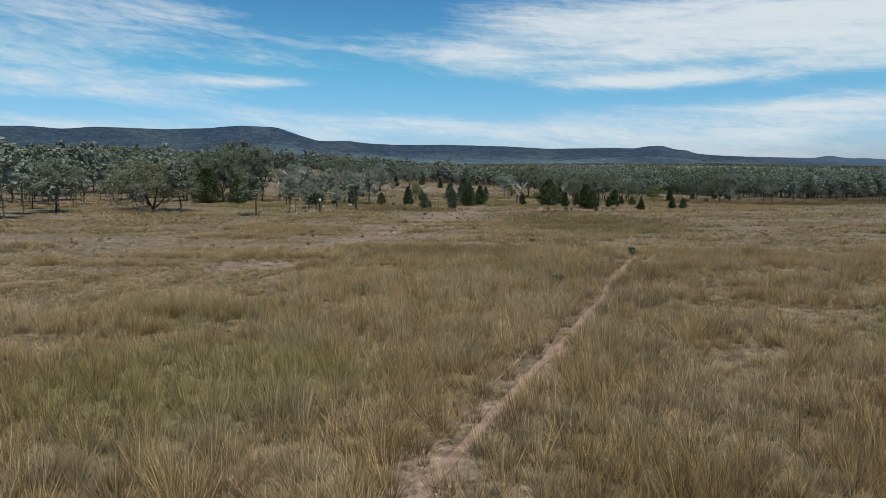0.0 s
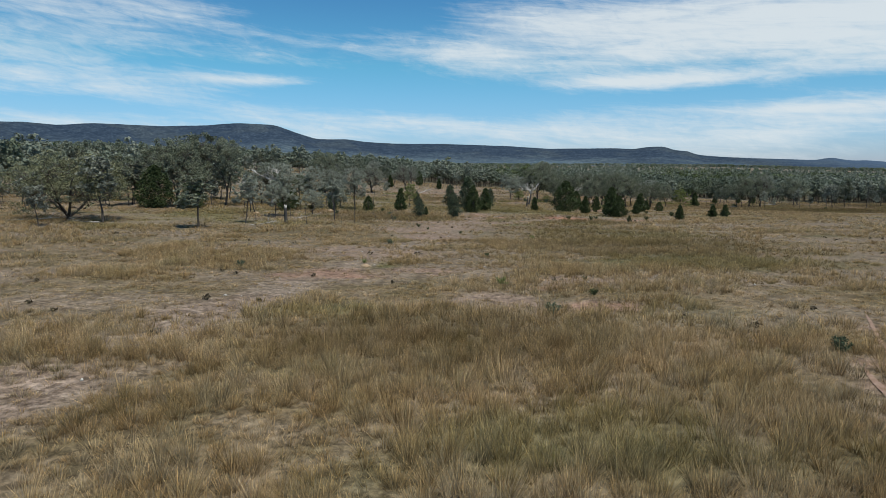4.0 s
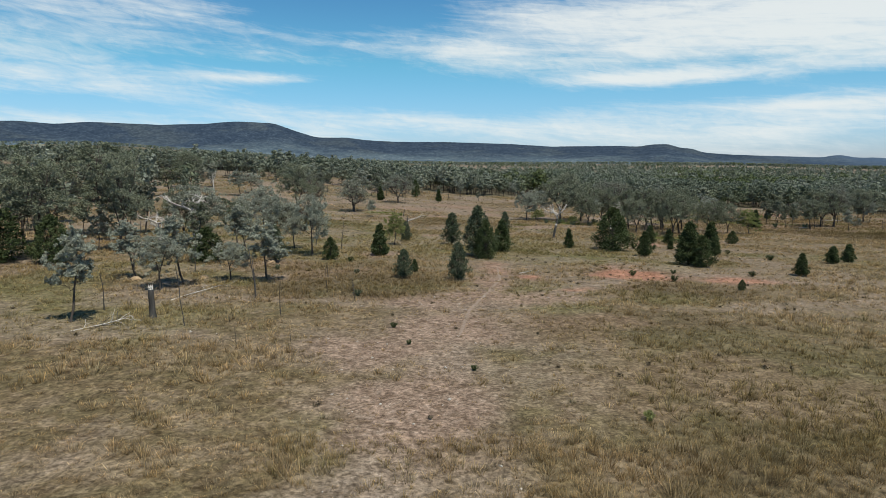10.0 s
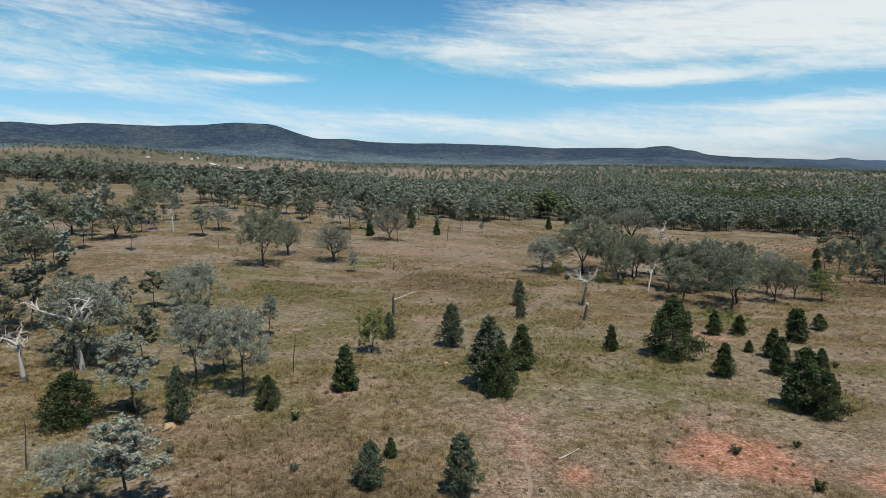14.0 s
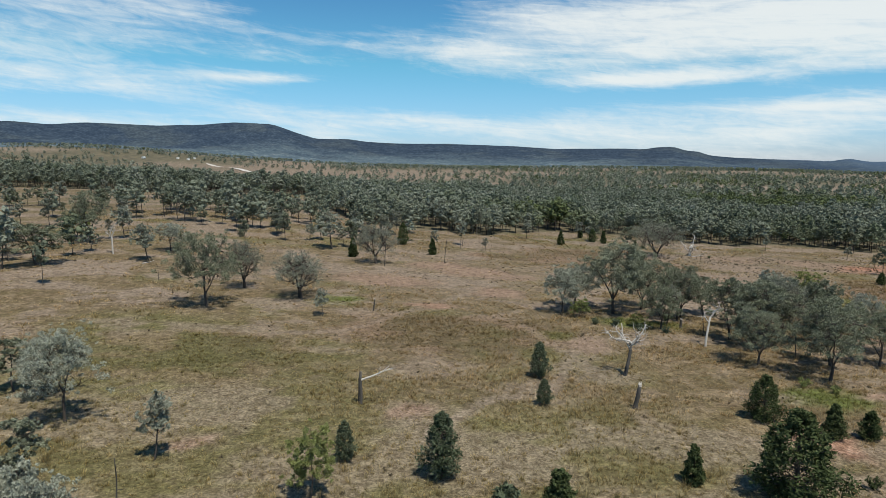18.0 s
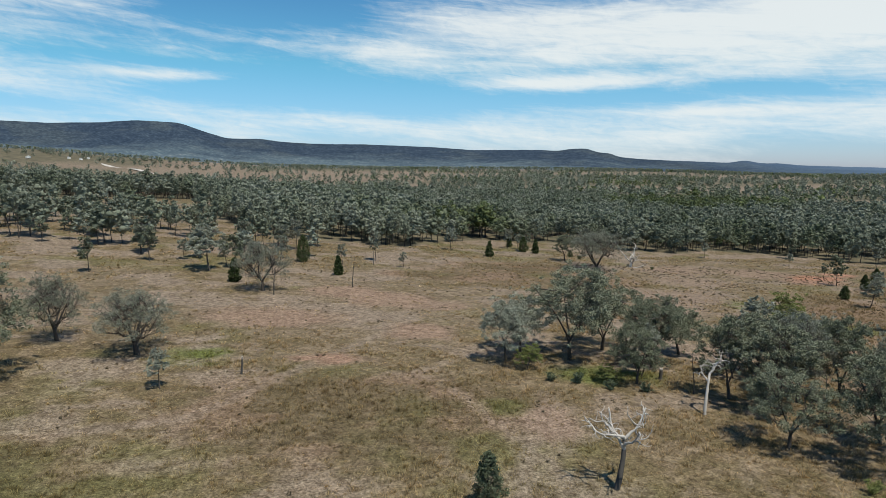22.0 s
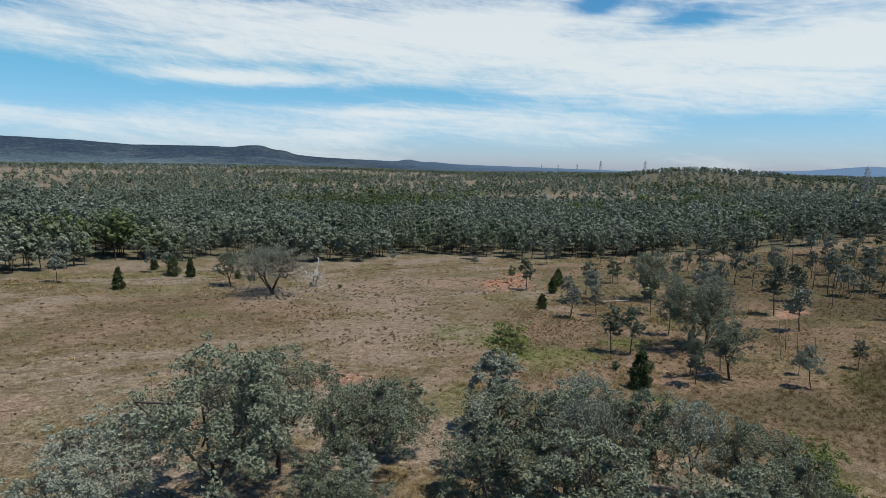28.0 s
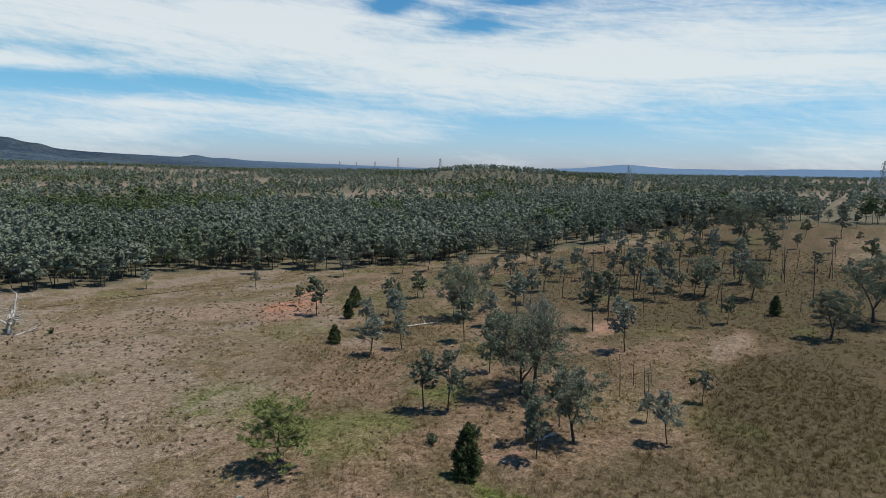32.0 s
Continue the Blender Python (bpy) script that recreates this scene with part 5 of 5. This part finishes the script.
# ---- wheel ruts and the far road ----
def ribbon(name, label, points, width, mat, lift, seed, step=0.5):
    """A strip of bare soil with ragged edges that follows the ground."""
    r = np.random.default_rng(seed)
    line = np.array(points, float)
    along = np.r_[0, np.cumsum(np.hypot(*np.diff(line, axis=0).T))]
    t = np.arange(0, along[-1], step)
    x, y = np.interp(t, along, line[:, 0]), np.interp(t, along, line[:, 1])
    for _ in range(6):
        x[1:-1], y[1:-1] = (x[:-2] + x[1:-1] * 2 + x[2:]) / 4, (y[:-2] + y[1:-1] * 2 + y[2:]) / 4
    dx, dy = np.gradient(x), np.gradient(y)
    n = np.hypot(dx, dy)
    nx, ny = dy / n, -dx / n
    ease_ends = np.minimum(1, np.minimum(np.arange(len(t)), np.arange(len(t))[::-1]) / 6 + 0.15)
    wl = width * 0.5 * ease_ends * (0.7 + 0.6 * fbm(t / 1.3, 0 * t, 3, seed) + 0.25 * (r.random(len(t)) - 0.5))
    wr = width * 0.5 * ease_ends * (0.7 + 0.6 * fbm(t / 1.3, 0 * t + 9, 3, seed + 5) + 0.25 * (r.random(len(t)) - 0.5))
    rows = []
    for side, k in ((-wl, 1.0), (-wl * 0.35, 1.0), (wr * 0.35, 1.0), (wr, 1.0)):
        px, py = x + nx * side, y + ny * side
        rows.append(np.stack([px, py, ground_z(px, py) + lift], -1))
    v = np.stack(rows, 1).reshape(-1, 3)
    i, j = np.meshgrid(np.arange(len(t) - 1), np.arange(3), indexing="ij")
    p = (i * 4 + j).ravel()
    ob = new(name, mesh_of(name, v, np.stack([p, p + 1, p + 5, p + 4], 1), mat, None, True))
    return tagged(ob, label, "track", kind="structure")


def soil_material(name, low, mid, high):
    m, nodes, links, bsdf, node = material(name)
    at = node("ShaderNodeNewGeometry").outputs["Position"]
    n = noise_node(node, links, at, 2.6, 6.0, 0.7)
    links.new(ramp_node(node, links, n, [(0.3, low), (0.5, mid), (0.72, high)]), bsdf.inputs["Base Color"])
    bsdf.inputs["Roughness"].default_value = 0.95
    b = node("ShaderNodeBump")
    b.inputs["Strength"].default_value, b.inputs["Distance"].default_value = 0.5, 0.05
    links.new(n, b.inputs["Height"])
    links.new(b.outputs[0], bsdf.inputs["Normal"])
    return m


RED_SOIL = soil_material("trodden reddish soil", (0.152, 0.0886, 0.056), (0.243, 0.154, 0.108), (0.304, 0.223, 0.168))
WHITE_SOIL = soil_material("pale gravel", (0.342, 0.308, 0.272), (0.456, 0.424, 0.384), (0.532, 0.508, 0.48))
PALE_SOIL = soil_material("pale trodden soil", (0.129, 0.0924, 0.068), (0.205, 0.15, 0.112), (0.266, 0.212, 0.168))
ribbon("wheel_rut", "narrow reddish wheel rut worn through the grass", RUT_A, 0.28, RED_SOIL, 0.035, 3)
ribbon("wheel_rut", "narrow reddish wheel rut worn through the grass", RUT_B, 0.15, RED_SOIL, 0.035, 4)
ribbon("wheel_rut", "faint reddish wheel rut in the grass", RUT_C, 0.18, RED_SOIL, 0.035, 6)
ribbon("stock_pad", "pale foot-wide stock pad across the bare paddock", [(x + 0.3, y) for x, y in TREAD[8:]], 0.36, PALE_SOIL, 0.035, 5)


# ---- dead timber ----
def set_down(root, x, y, h, turn=0.0, sink=0.0):
    root.matrix_basis = pose(x, y, zat(x, y) - sink, 0, 0, turn) @ Matrix.Diagonal((h, h, h, 1))
    return root


set_down(dead_tree(31, 0.36, 5, "leaning dead tree with a charred trunk and bleached limbs", None, 0.5, 0.03), 33.7, 248.6, 10.5, 10)
set_down(dead_tree(32, 0.14, 3, "standing dead tree with a grey trunk and broken limbs", None, 0.6, 0.024, False), 54.2, 267.3, 9.6, 40)
set_down(dead_tree(33, 0.02, 5, "low bleached dead tree with twisted limbs", None, 0.2, 0.05, False), 106.5, 406.0, 10.0, 80)
set_down(dead_tree(34, -0.1, 4, "bleached dead tree with forked white limbs", None, 0.5, 0.035, False), -47.6, 193.5, 9.4, 0)
set_down(dead_tree(35, 0.12, 4, "tall bleached dead gum with white forked limbs", None, 0.55, 0.03, False), -43.2, 198.2, 13.0, 200)
set_down(dead_tree(36, 0.05, 3, "grey dead tree with short broken limbs", None, 0.6, 0.03, False), -86.5, 326.0, 8.5, 20)


def stump(seed, radius, label, lean=0.03):
    """A broken, burnt trunk one high, splintered at the top."""
    r = np.random.default_rng(seed)
    root = new("burnt_stump")
    body, rim = Shape(), Shape()
    line, _w = bend((0, 0, -0.05), (lean, lean * 0.5, 1), 0.95, 6, 0.03, 0, r)
    body.tube(line, radius * np.array([1.35, 1.12, 1.0, 0.95, 0.9, 0.88, 0.8]), 12, 0.22, r)
    for k in range(9):
        a = 6.28 * k / 9 + r.normal() * 0.2
        p = line[-1] + np.array([np.cos(a), np.sin(a), 0]) * radius * 0.62
        rim.tube([p - (0, 0, 0.06), p + (0, 0, 0.02 + 0.09 * r.random())], [radius * 0.34, radius * 0.06], 4)
    part("trunk", body.mesh("trunk", CHAR, True), root)
    part("splintered_top", rim.mesh("splintered_top", DEAD), root, "pale splintered broken top")
    return tagged(root, label, "stump", "burnt stumps")


set_down(stump(41, 0.085, "thick charred stump with a broken pale top"), -26.0, 143.6, 3.5)
set_down(stump(42, 0.075, "leaning charred stump in dry grass", 0.12), 31.1, 235.0, 3.7)
set_down(stump(43, 0.14, "short charred stump under the gums"), 55.0, 281.4, 2.0)
set_down(stump(44, 0.05, "thin charred stump in the paddock"), -9.2, 283.7, 2.8)


def snag(x, y, h):
    """A snapped charred trunk with one long bleached bough."""
    r = np.random.default_rng(46)
    root = new("snag")
    body, bough = Shape(), Shape()
    body.tube([(0, 0, -0.05), (0.01, 0, 0.4), (0.0, 0.01, 0.78), (0.02, 0, 0.98)], [0.07, 0.058, 0.052, 0.03], 9, 0.2, r)
    main, w = bend((0.02, 0, 0.72), (0.9, 0.1, 0.35), 1.0, 7, 0.13, 0.01, r)
    bough.tube(main, np.linspace(0.035, 0.01, len(main)), 6, 0.2, r)
    for k in (3, 4, 5, 6):
        side, _w = bend(main[k], (0.6, r.normal() * 0.6, 0.5), 0.26, 4, 0.3, 0, r)
        bough.tube(side, np.linspace(0.012, 0.004, len(side)), 4)
    part("trunk", body.mesh("trunk", CHAR, True), root)
    part("bough", bough.mesh("bough", DEAD, True), root, "long bleached bough")
    return set_down(tagged(root, "snapped charred trunk with one bleached bough", "dead tree", "dead trees"), x, y, h)


snag(-5.2, 233.0, 4.4)


def sapling_pole(seed):
    """A dead sapling one high: a thin crooked stem with a few stubs."""
    r = np.random.default_rng(seed)
    root = new("dead_sapling")
    stem = Shape()
    line, w = bend((0, 0, -0.03), (r.normal() * 0.05, r.normal() * 0.05, 1), 1.0, 6, 0.05, 0.04, r)
    stem.tube(line, np.linspace(0.017, 0.006, len(line)), 5, 0.2, r)
    part("stem", stem.mesh("stem", CHAR, True), root)
    for k in range(3):
        twig = Shape()
        side, _w = bend(line[3 + k], (r.normal(), r.normal(), 0.6), 0.08 + 0.08 * r.random(), 3, 0.3, 0, r)
        twig.tube(side, np.linspace(0.006, 0.002, len(side)), 4)
        part("twig", twig.mesh("twig", CHAR), root)
    return tagged(root, "thin dead sapling standing in dry grass", "dead sapling", "dead saplings")


POLES = [sapling_pole(50 + k) for k in range(4)]
STICKS = [
    (-32.3, 146.2, 4.2), (-13.7, 145.8, 3.6), (-14.0, 132.7, 2.0), (-21.4, 140.2, 3.4), (-7.1, 153.7, 2.6), (-11.0, 157.6, 3.2), (-19.0, 154.9, 5.0), (-18.8, 154.2, 6.2), (-9.8, 134.3, 1.6), (-27.5, 153.6, 4.0),
    (-12.2, 164.9, 3.0), (-7.5, 155.4, 2.6), (154.5, 291.4, 5.4), (154.1, 289.0, 4.6), (150.0, 286.0, 4.8), (152.3, 286.0, 4.0), (161.2, 295.7, 4.4), (157.0, 287.0, 3.6), (147.0, 289.0, 3.0), (-40.0, 168.0, 6.0),
]
STICKS_2 = [(-89.2, 497.9, 11.0), (-45.0, 180.0, 6.5), (-33.0, 172.0, 5.0), (-16.0, 200.0, 5.5), (-22.0, 205.0, 6.0), (6.0, 350.0, 8.0), (-12.0, 338.0, 9.0), (12.0, 385.0, 5.0), (-62.0, 300.0, 4.0), (240.0, 310.0, 9.0), (246.0, 300.0, 10.0), (252.0, 318.0, 9.0), (231.0, 318.0, 8.0), (218.0, 330.0, 9.0), (258.0, 290.0, 10.0), (266.0, 300.0, 9.0), (270.0, 280.0, 8.0), (88.0, 300.0, 7.0), (95.0, 292.0, 5.0), (57.0, 275.0, 6.0), (68.0, 262.0, 7.0)]
r_poles = np.random.default_rng(57)
STICKS_3 = [(x, y, 5.0 + 5.0 * r_poles.random()) for x, y in zip(r_poles.normal(262, 30, 60), r_poles.normal(300, 22, 60))]
for n, (x, y, h) in enumerate(STICKS + STICKS_2 + STICKS_3):
    root = POLES[n % 4] if n < 4 else copy_thing(POLES[n % 4], Matrix())
    root.matrix_basis = pose(x, y, zat(x, y), 0, 0, n * 77.0) @ Matrix.Diagonal((h, h, h, 1))


def fallen(seed, x, y, length, turn, label, arms=6, girth=0.16):
    """A fallen tree: a log along the ground with its bleached branches in a heap."""
    r = np.random.default_rng(seed)
    root = new("fallen_tree")
    log = Shape()
    line, w = bend((-length / 2, 0, girth * 0.7), (1, 0.05, 0.02), length, 7, 0.05, 0.0, r)
    line[:, 2] = girth * 0.7 + 0.25 * np.linspace(0, 1, len(line)) ** 2
    log.tube(line, np.linspace(girth, girth * 0.4, len(line)), 8, 0.2, r)
    part("log", log.mesh("log", DEAD, True), root)
    for k in range(arms):
        arm = Shape()
        a = r.choice((-1, 1)) * (0.4 + 0.8 * r.random())
        side, w = bend(line[r.integers(2, len(line))], (np.cos(a), np.sin(a), 0.45 * r.random()), length * (0.25 + 0.3 * r.random()), 6, 0.3, -0.03, r)
        side[:, 2] = np.maximum(side[:, 2], 0.04)
        arm.tube(side, np.linspace(girth * 0.4, girth * 0.1, len(side)), 5)
        for _ in range(2):
            tip, _w = bend(side[r.integers(2, 6)], w + r.normal(size=3) * 0.8, length * 0.14, 4, 0.4, 0, r)
            tip[:, 2] = np.maximum(tip[:, 2], 0.03)
            arm.tube(tip, np.linspace(girth * 0.16, girth * 0.05, len(tip)), 4)
        part("branch", arm.mesh("branch", DEAD if k % 2 else CHAR, True), root)
    root.matrix_basis = pose(x, y, zat(x, y), 0, 0, turn)
    return tagged(root, label, "fallen tree", "fallen timber")


fallen(61, -29.4, 139.6, 5.0, 60, "fallen dead branches heaped in dry grass", 14, 0.08)
fallen(62, -27.2, 156.0, 8.0, 80, "fallen dead bough lying in the grass", 8, 0.07)
fallen(63, 169.0, 343.5, 8.0, -40, "fallen grey tree with dark branches", 6, 0.22)
fallen(64, 109.0, 404.0, 6.0, 20, "bleached log beside the dead tree", 3, 0.2)
fallen(65, -66.0, 133.5, 7.0, 10, "grey fallen branches under the spreading gum", 6, 0.12)
fallen(66, -57.0, 133.0, 6.0, 170, "grey fallen branches under the spreading gum", 5, 0.1)
fallen(67, 16.4, 177.0, 3.0, 30, "small bleached log on bare soil", 3, 0.08)
fallen(68, 126.0, 291.5, 4.0, -30, "dark log across the creek bank", 2, 0.18)
fallen(69, -73.0, 318.0, 4.0, 70, "pale log lying in the paddock", 2, 0.14)


# ---- mounds, stones and low growth ----
def mound(seed, x, y, size):
    r = np.random.default_rng(seed)
    root = new("ant_mound")
    v, f = [], []
    rings, sides = 6, 12
    for i in range(rings + 1):
        t = i / rings
        for j in range(sides):
            a = 6.28 * j / sides
            k = math.cos(t * 1.5) * (1 + 0.18 * r.normal() * (t < 0.95))
            v.append((math.cos(a) * k, math.sin(a) * k, math.sin(t * 1.57) * 0.75 - 0.08))
    for i in range(rings):
        for j in range(sides):
            p, q = i * sides + j, i * sides + (j + 1) % sides
            f += [(p, q, q + sides), (p, q + sides, p + sides)]
    part("dome", mesh_of("dome", v, f, CLAY, None, True), root)
    root.matrix_basis = pose(x, y, zat(x, y), 0, 0, seed * 40) @ Matrix.Diagonal((size, size, size, 1))
    return tagged(root, "tan ant mound rising from dry grass", "ant mound", "ant mounds")


for k, (x, y, size) in enumerate([(-37.2, 162.8, 0.7), (-29.6, 166.4, 0.6), (-4.6, 87.0, 0.45), (-24.5, 181.5, 0.8), (-46.5, 286.5, 0.7), (-38.0, 312.0, 0.7), (4.5, 205.0, 0.5)]):
    mound(k + 1, x, y, size)


def shrub(seed, mat, label, name="shrub"):
    r = np.random.default_rng(seed)
    root = new(name)
    wood, leaves = Shape(), Shape()
    for k in range(9):
        a = 6.28 * k / 9 + r.normal() * 0.3
        line, _w = bend((0, 0, -0.03), (np.cos(a) * 0.6, np.sin(a) * 0.6, 1), 0.85, 4, 0.15, 0, r)
        wood.tube(line, np.linspace(0.02, 0.006, len(line)), 4)
        for p in line[1:]:
            leaves.leaves(p + ball(r, 26, (0.17, 0.17, 0.14)), 0.12, r, -0.3, 0.5)
    part("stem", wood.mesh("stem", BARK), root)
    part("foliage", leaves.mesh("foliage", mat), root)
    return tagged(root, label, "shrub", "low shrubs")


BUSHES = [shrub(71, FRESH, "small bright green bush in dry grass"), shrub(72, SHRUB, "blue-green low bush in dry grass"), shrub(73, CYPRESS, "dark green cypress seedling", "cypress_seedling")]
LOW = [
    (0, -2.3, 36.6, 0.8), (1, 9.6, 38.9, 0.9), (1, 20.0, 57.1, 0.8), (0, 7.0, 76.7, 0.8), (1, 8.9, 66.1, 0.8), (1, -16.2, 87.3, 0.7), (0, -5.0, 89.7, 0.5), (2, 7.4, 95.9, 0.5), (2, 12.9, 72.3, 0.5), (2, 13.9, 79.2, 0.4),
    (1, -3.9, 107.0, 0.8), (2, 5.6, 128.0, 0.5), (2, -1.5, 141.0, 0.6), (0, 15.5, 118.0, 0.7), (2, 0.3, 135.0, 0.5), (2, 33.5, 179.0, 1.0), (2, 40.5, 180.5, 0.8), (2, 37.0, 171.0, 1.1), (2, 52.0, 178.0, 1.0), (1, -7.0, 156.0, 0.9),
]
LOW_2 = [
    (2, 60.0, 214.0, 1.2), (2, 62.0, 208.0, 1.1), (2, 66.0, 199.0, 1.2), (2, 49.0, 215.0, 1.4), (2, 45.5, 217.0, 1.6), (2, -12.0, 184.0, 1.0), (2, -30.0, 185.0, 1.4), (1, 41.0, 280.0, 1.8), (1, 45.0, 277.0, 1.6), (1, 50.0, 276.0, 1.5),
    (0, 43.0, 283.5, 1.4), (1, 37.0, 281.0, 1.5), (1, 54.0, 287.0, 1.8), (0, 60.0, 246.0, 1.6), (0, 63.0, 243.0, 1.4), (1, 122.0, 300.0, 1.6), (1, 130.0, 296.0, 1.8), (1, 116.0, 303.0, 1.5), (2, 160.0, 281.0, 1.2), (2, 92.0, 420.0, 1.8),
    (1, -9.4, 172.6, 0.8), (1, -22.0, 176.0, 0.9), (2, 112.0, 400.0, 1.2),
]
for n, (k, x, y, h) in enumerate(LOW + LOW_2):
    root = BUSHES[k] if BUSHES[k].name not in used else copy_thing(BUSHES[k], Matrix())
    used.add(BUSHES[k].name)
    root.matrix_basis = pose(x, y, zat(x, y), 0, 0, n * 51.0) @ Matrix.Diagonal((h, h, h, 1))


def litter(name, label, category, spots, build, mat, seed):
    """Many small pieces over the ground, joined."""
    r = np.random.default_rng(seed)
    shape = Shape()
    z = ground_z(spots[:, 0], spots[:, 1])
    for (x, y), h in zip(spots, z):
        build(shape, np.array([x, y, h]), r)
    return tagged(new(name, shape.mesh(name, mat)), label, category, kind="stuff")


stones = scatter(-25, 55, 45, 205, 2.0, lambda x, y: (covers(x, y)[0] > 0.45) * 0.35, 81)
litter("stones", "small pale stones scattered on bare soil", "stones", stones, lambda s, p, r: clump(s, p + (0, 0, 0.02), 0.05 + 0.11 * r.random() ** 2, r), STONE, 82)
herbs = scatter(-60, 215, 60, 430, 1.6, lambda x, y: (covers(x, y)[0] > 0.25) * ease(0.38, 0.6, fbm(x / 5, y / 5, 3, 85)) * (0.1 + 0.8 * np.clip(bump(x, y, 100, 358, 50, 60, 1.0) + bump(x, y, 150, 395, 50, 30, 1.0), 0, 1)), 83)
litter("herb_tufts", "low dark brown herb tufts dotted over bare soil", "herbs", herbs, lambda s, p, r: s.leaves(p + (0, 0, 0.12) + ball(r, 20, (0.36, 0.36, 0.17)) * (0.45 + r.random() ** 2), 0.24, r, -0.5, 0.5), DULL, 84)


# ---- power line, road and sheds far off ----
def bar(shape, a, b, w):
    shape.tube([a, b], [w, w], 4)


def pylon(h):
    """A lattice tower: four legs that close towards the top, braces between them, three pairs of arms."""
    root = new("power_pylon")

    def leg_at(sx, sy, t):
        k = 4.2 * (1 - t) ** 1.1 + 0.75
        return np.array([sx * k, sy * k, t * h])

    levels = (0, 0.2, 0.38, 0.54, 0.68, 0.8, 0.9, 1.0)
    for sx in (-1, 1):
        for sy in (-1, 1):
            leg = Shape()
            leg.tube([leg_at(sx, sy, t) for t in levels], [0.2] * len(levels), 4)
            part("leg", leg.mesh("leg", STEEL), root)
    for a, b in zip(levels, levels[1:]):
        brace = Shape()
        for (p, q) in (((-1, -1), (1, -1)), ((1, -1), (1, 1)), ((1, 1), (-1, 1)), ((-1, 1), (-1, -1))):
            bar(brace, leg_at(*p, a), leg_at(*q, b), 0.11)
            bar(brace, leg_at(*q, a), leg_at(*p, b), 0.11)
            bar(brace, leg_at(*p, b), leg_at(*q, b), 0.11)
        part("brace", brace.mesh("brace", STEEL), root)
    for t, reach in ((0.7, 7.5), (0.82, 9.0), (0.94, 7.0)):
        for side in (-1, 1):
            arm = Shape()
            for sy in (-1, 1):
                bar(arm, leg_at(side, sy, t), (side * reach, 0, t * h + 0.6), 0.14)
                bar(arm, leg_at(side, sy, t + 0.045), (side * reach, 0, t * h + 0.6), 0.14)
            bar(arm, (side * reach, 0, t * h + 0.6), (side * reach, 0, t * h - 2.6), 0.18)
            part("crossarm", arm.mesh("crossarm", STEEL), root)
    return tagged(root, "grey steel lattice power pylon above the trees", "pylon", "power line pylons")


TOWER = pylon(44.0)
for n, (az, d) in enumerate([(90.7, 600), (71.9, 950), (54.9, 1250), (51.0, 1660), (48.9, 2100), (47.2, 2540), (45.7, 2950)]):
    x, y = 55 + d * math.sin(radians(az)), 259 + d * math.cos(radians(az))
    m = pose(x, y, zat(x, y), 0, 0, -az + 70)
    if n:
        copy_thing(TOWER, m)
    else:
        TOWER.matrix_basis = m


def shed(x, y, w, d, h, turn):
    root = new("farm_shed")
    walls = Shape()
    hw, hd = w / 2, d / 2
    v = [(-hw, -hd, -0.5), (hw, -hd, -0.5), (hw, hd, -0.5), (-hw, hd, -0.5), (-hw, -hd, h), (hw, -hd, h), (hw, hd, h), (-hw, hd, h), (-hw, 0, h * 1.4), (hw, 0, h * 1.4)]
    walls.add(v, [(0, 1, 5), (0, 5, 4), (1, 2, 6), (1, 6, 5), (2, 3, 7), (2, 7, 6), (3, 0, 4), (3, 4, 7), (4, 7, 8), (5, 9, 6)])
    roof = Shape()
    e = 0.5
    v = [(-hw - e, -hd - e, h - 0.2), (hw + e, -hd - e, h - 0.2), (hw + e, 0, h * 1.4 + 0.15), (-hw - e, 0, h * 1.4 + 0.15), (-hw - e, hd + e, h - 0.2), (hw + e, hd + e, h - 0.2)]
    roof.add(v, [(0, 1, 2), (0, 2, 3), (3, 2, 5), (3, 5, 4)])
    part("wall", walls.mesh("wall", PAINT), root)
    part("roof", roof.mesh("roof", PAINT), root, "pale iron roof")
    root.matrix_basis = pose(x, y, zat(x, y), 0, 0, turn)
    return tagged(root, "white farm shed far off on a cleared rise", "shed", "farm buildings")


for az, d, w in ((-25.6, 2150, 16), (-23.0, 2200, 10), (-22.2, 2180, 22), (-21.7, 2230, 9)):
    shed(5 + d * math.sin(radians(az)), 140 + d * math.cos(radians(az)), w, 9, 4.5, az * 3)
for way in ([(-20.8, 2080), (-20.0, 1960), (-19.2, 1900)], [(-18.9, 1900), (-17.6, 1780), (-16.8, 1700)]):
    ribbon("farm_road", "pale gravel farm road on the cleared rise", [(5 + d * math.sin(radians(az)), 140 + d * math.cos(radians(az))) for az, d in way], 16, WHITE_SOIL, 0.9, 8, 12.0)
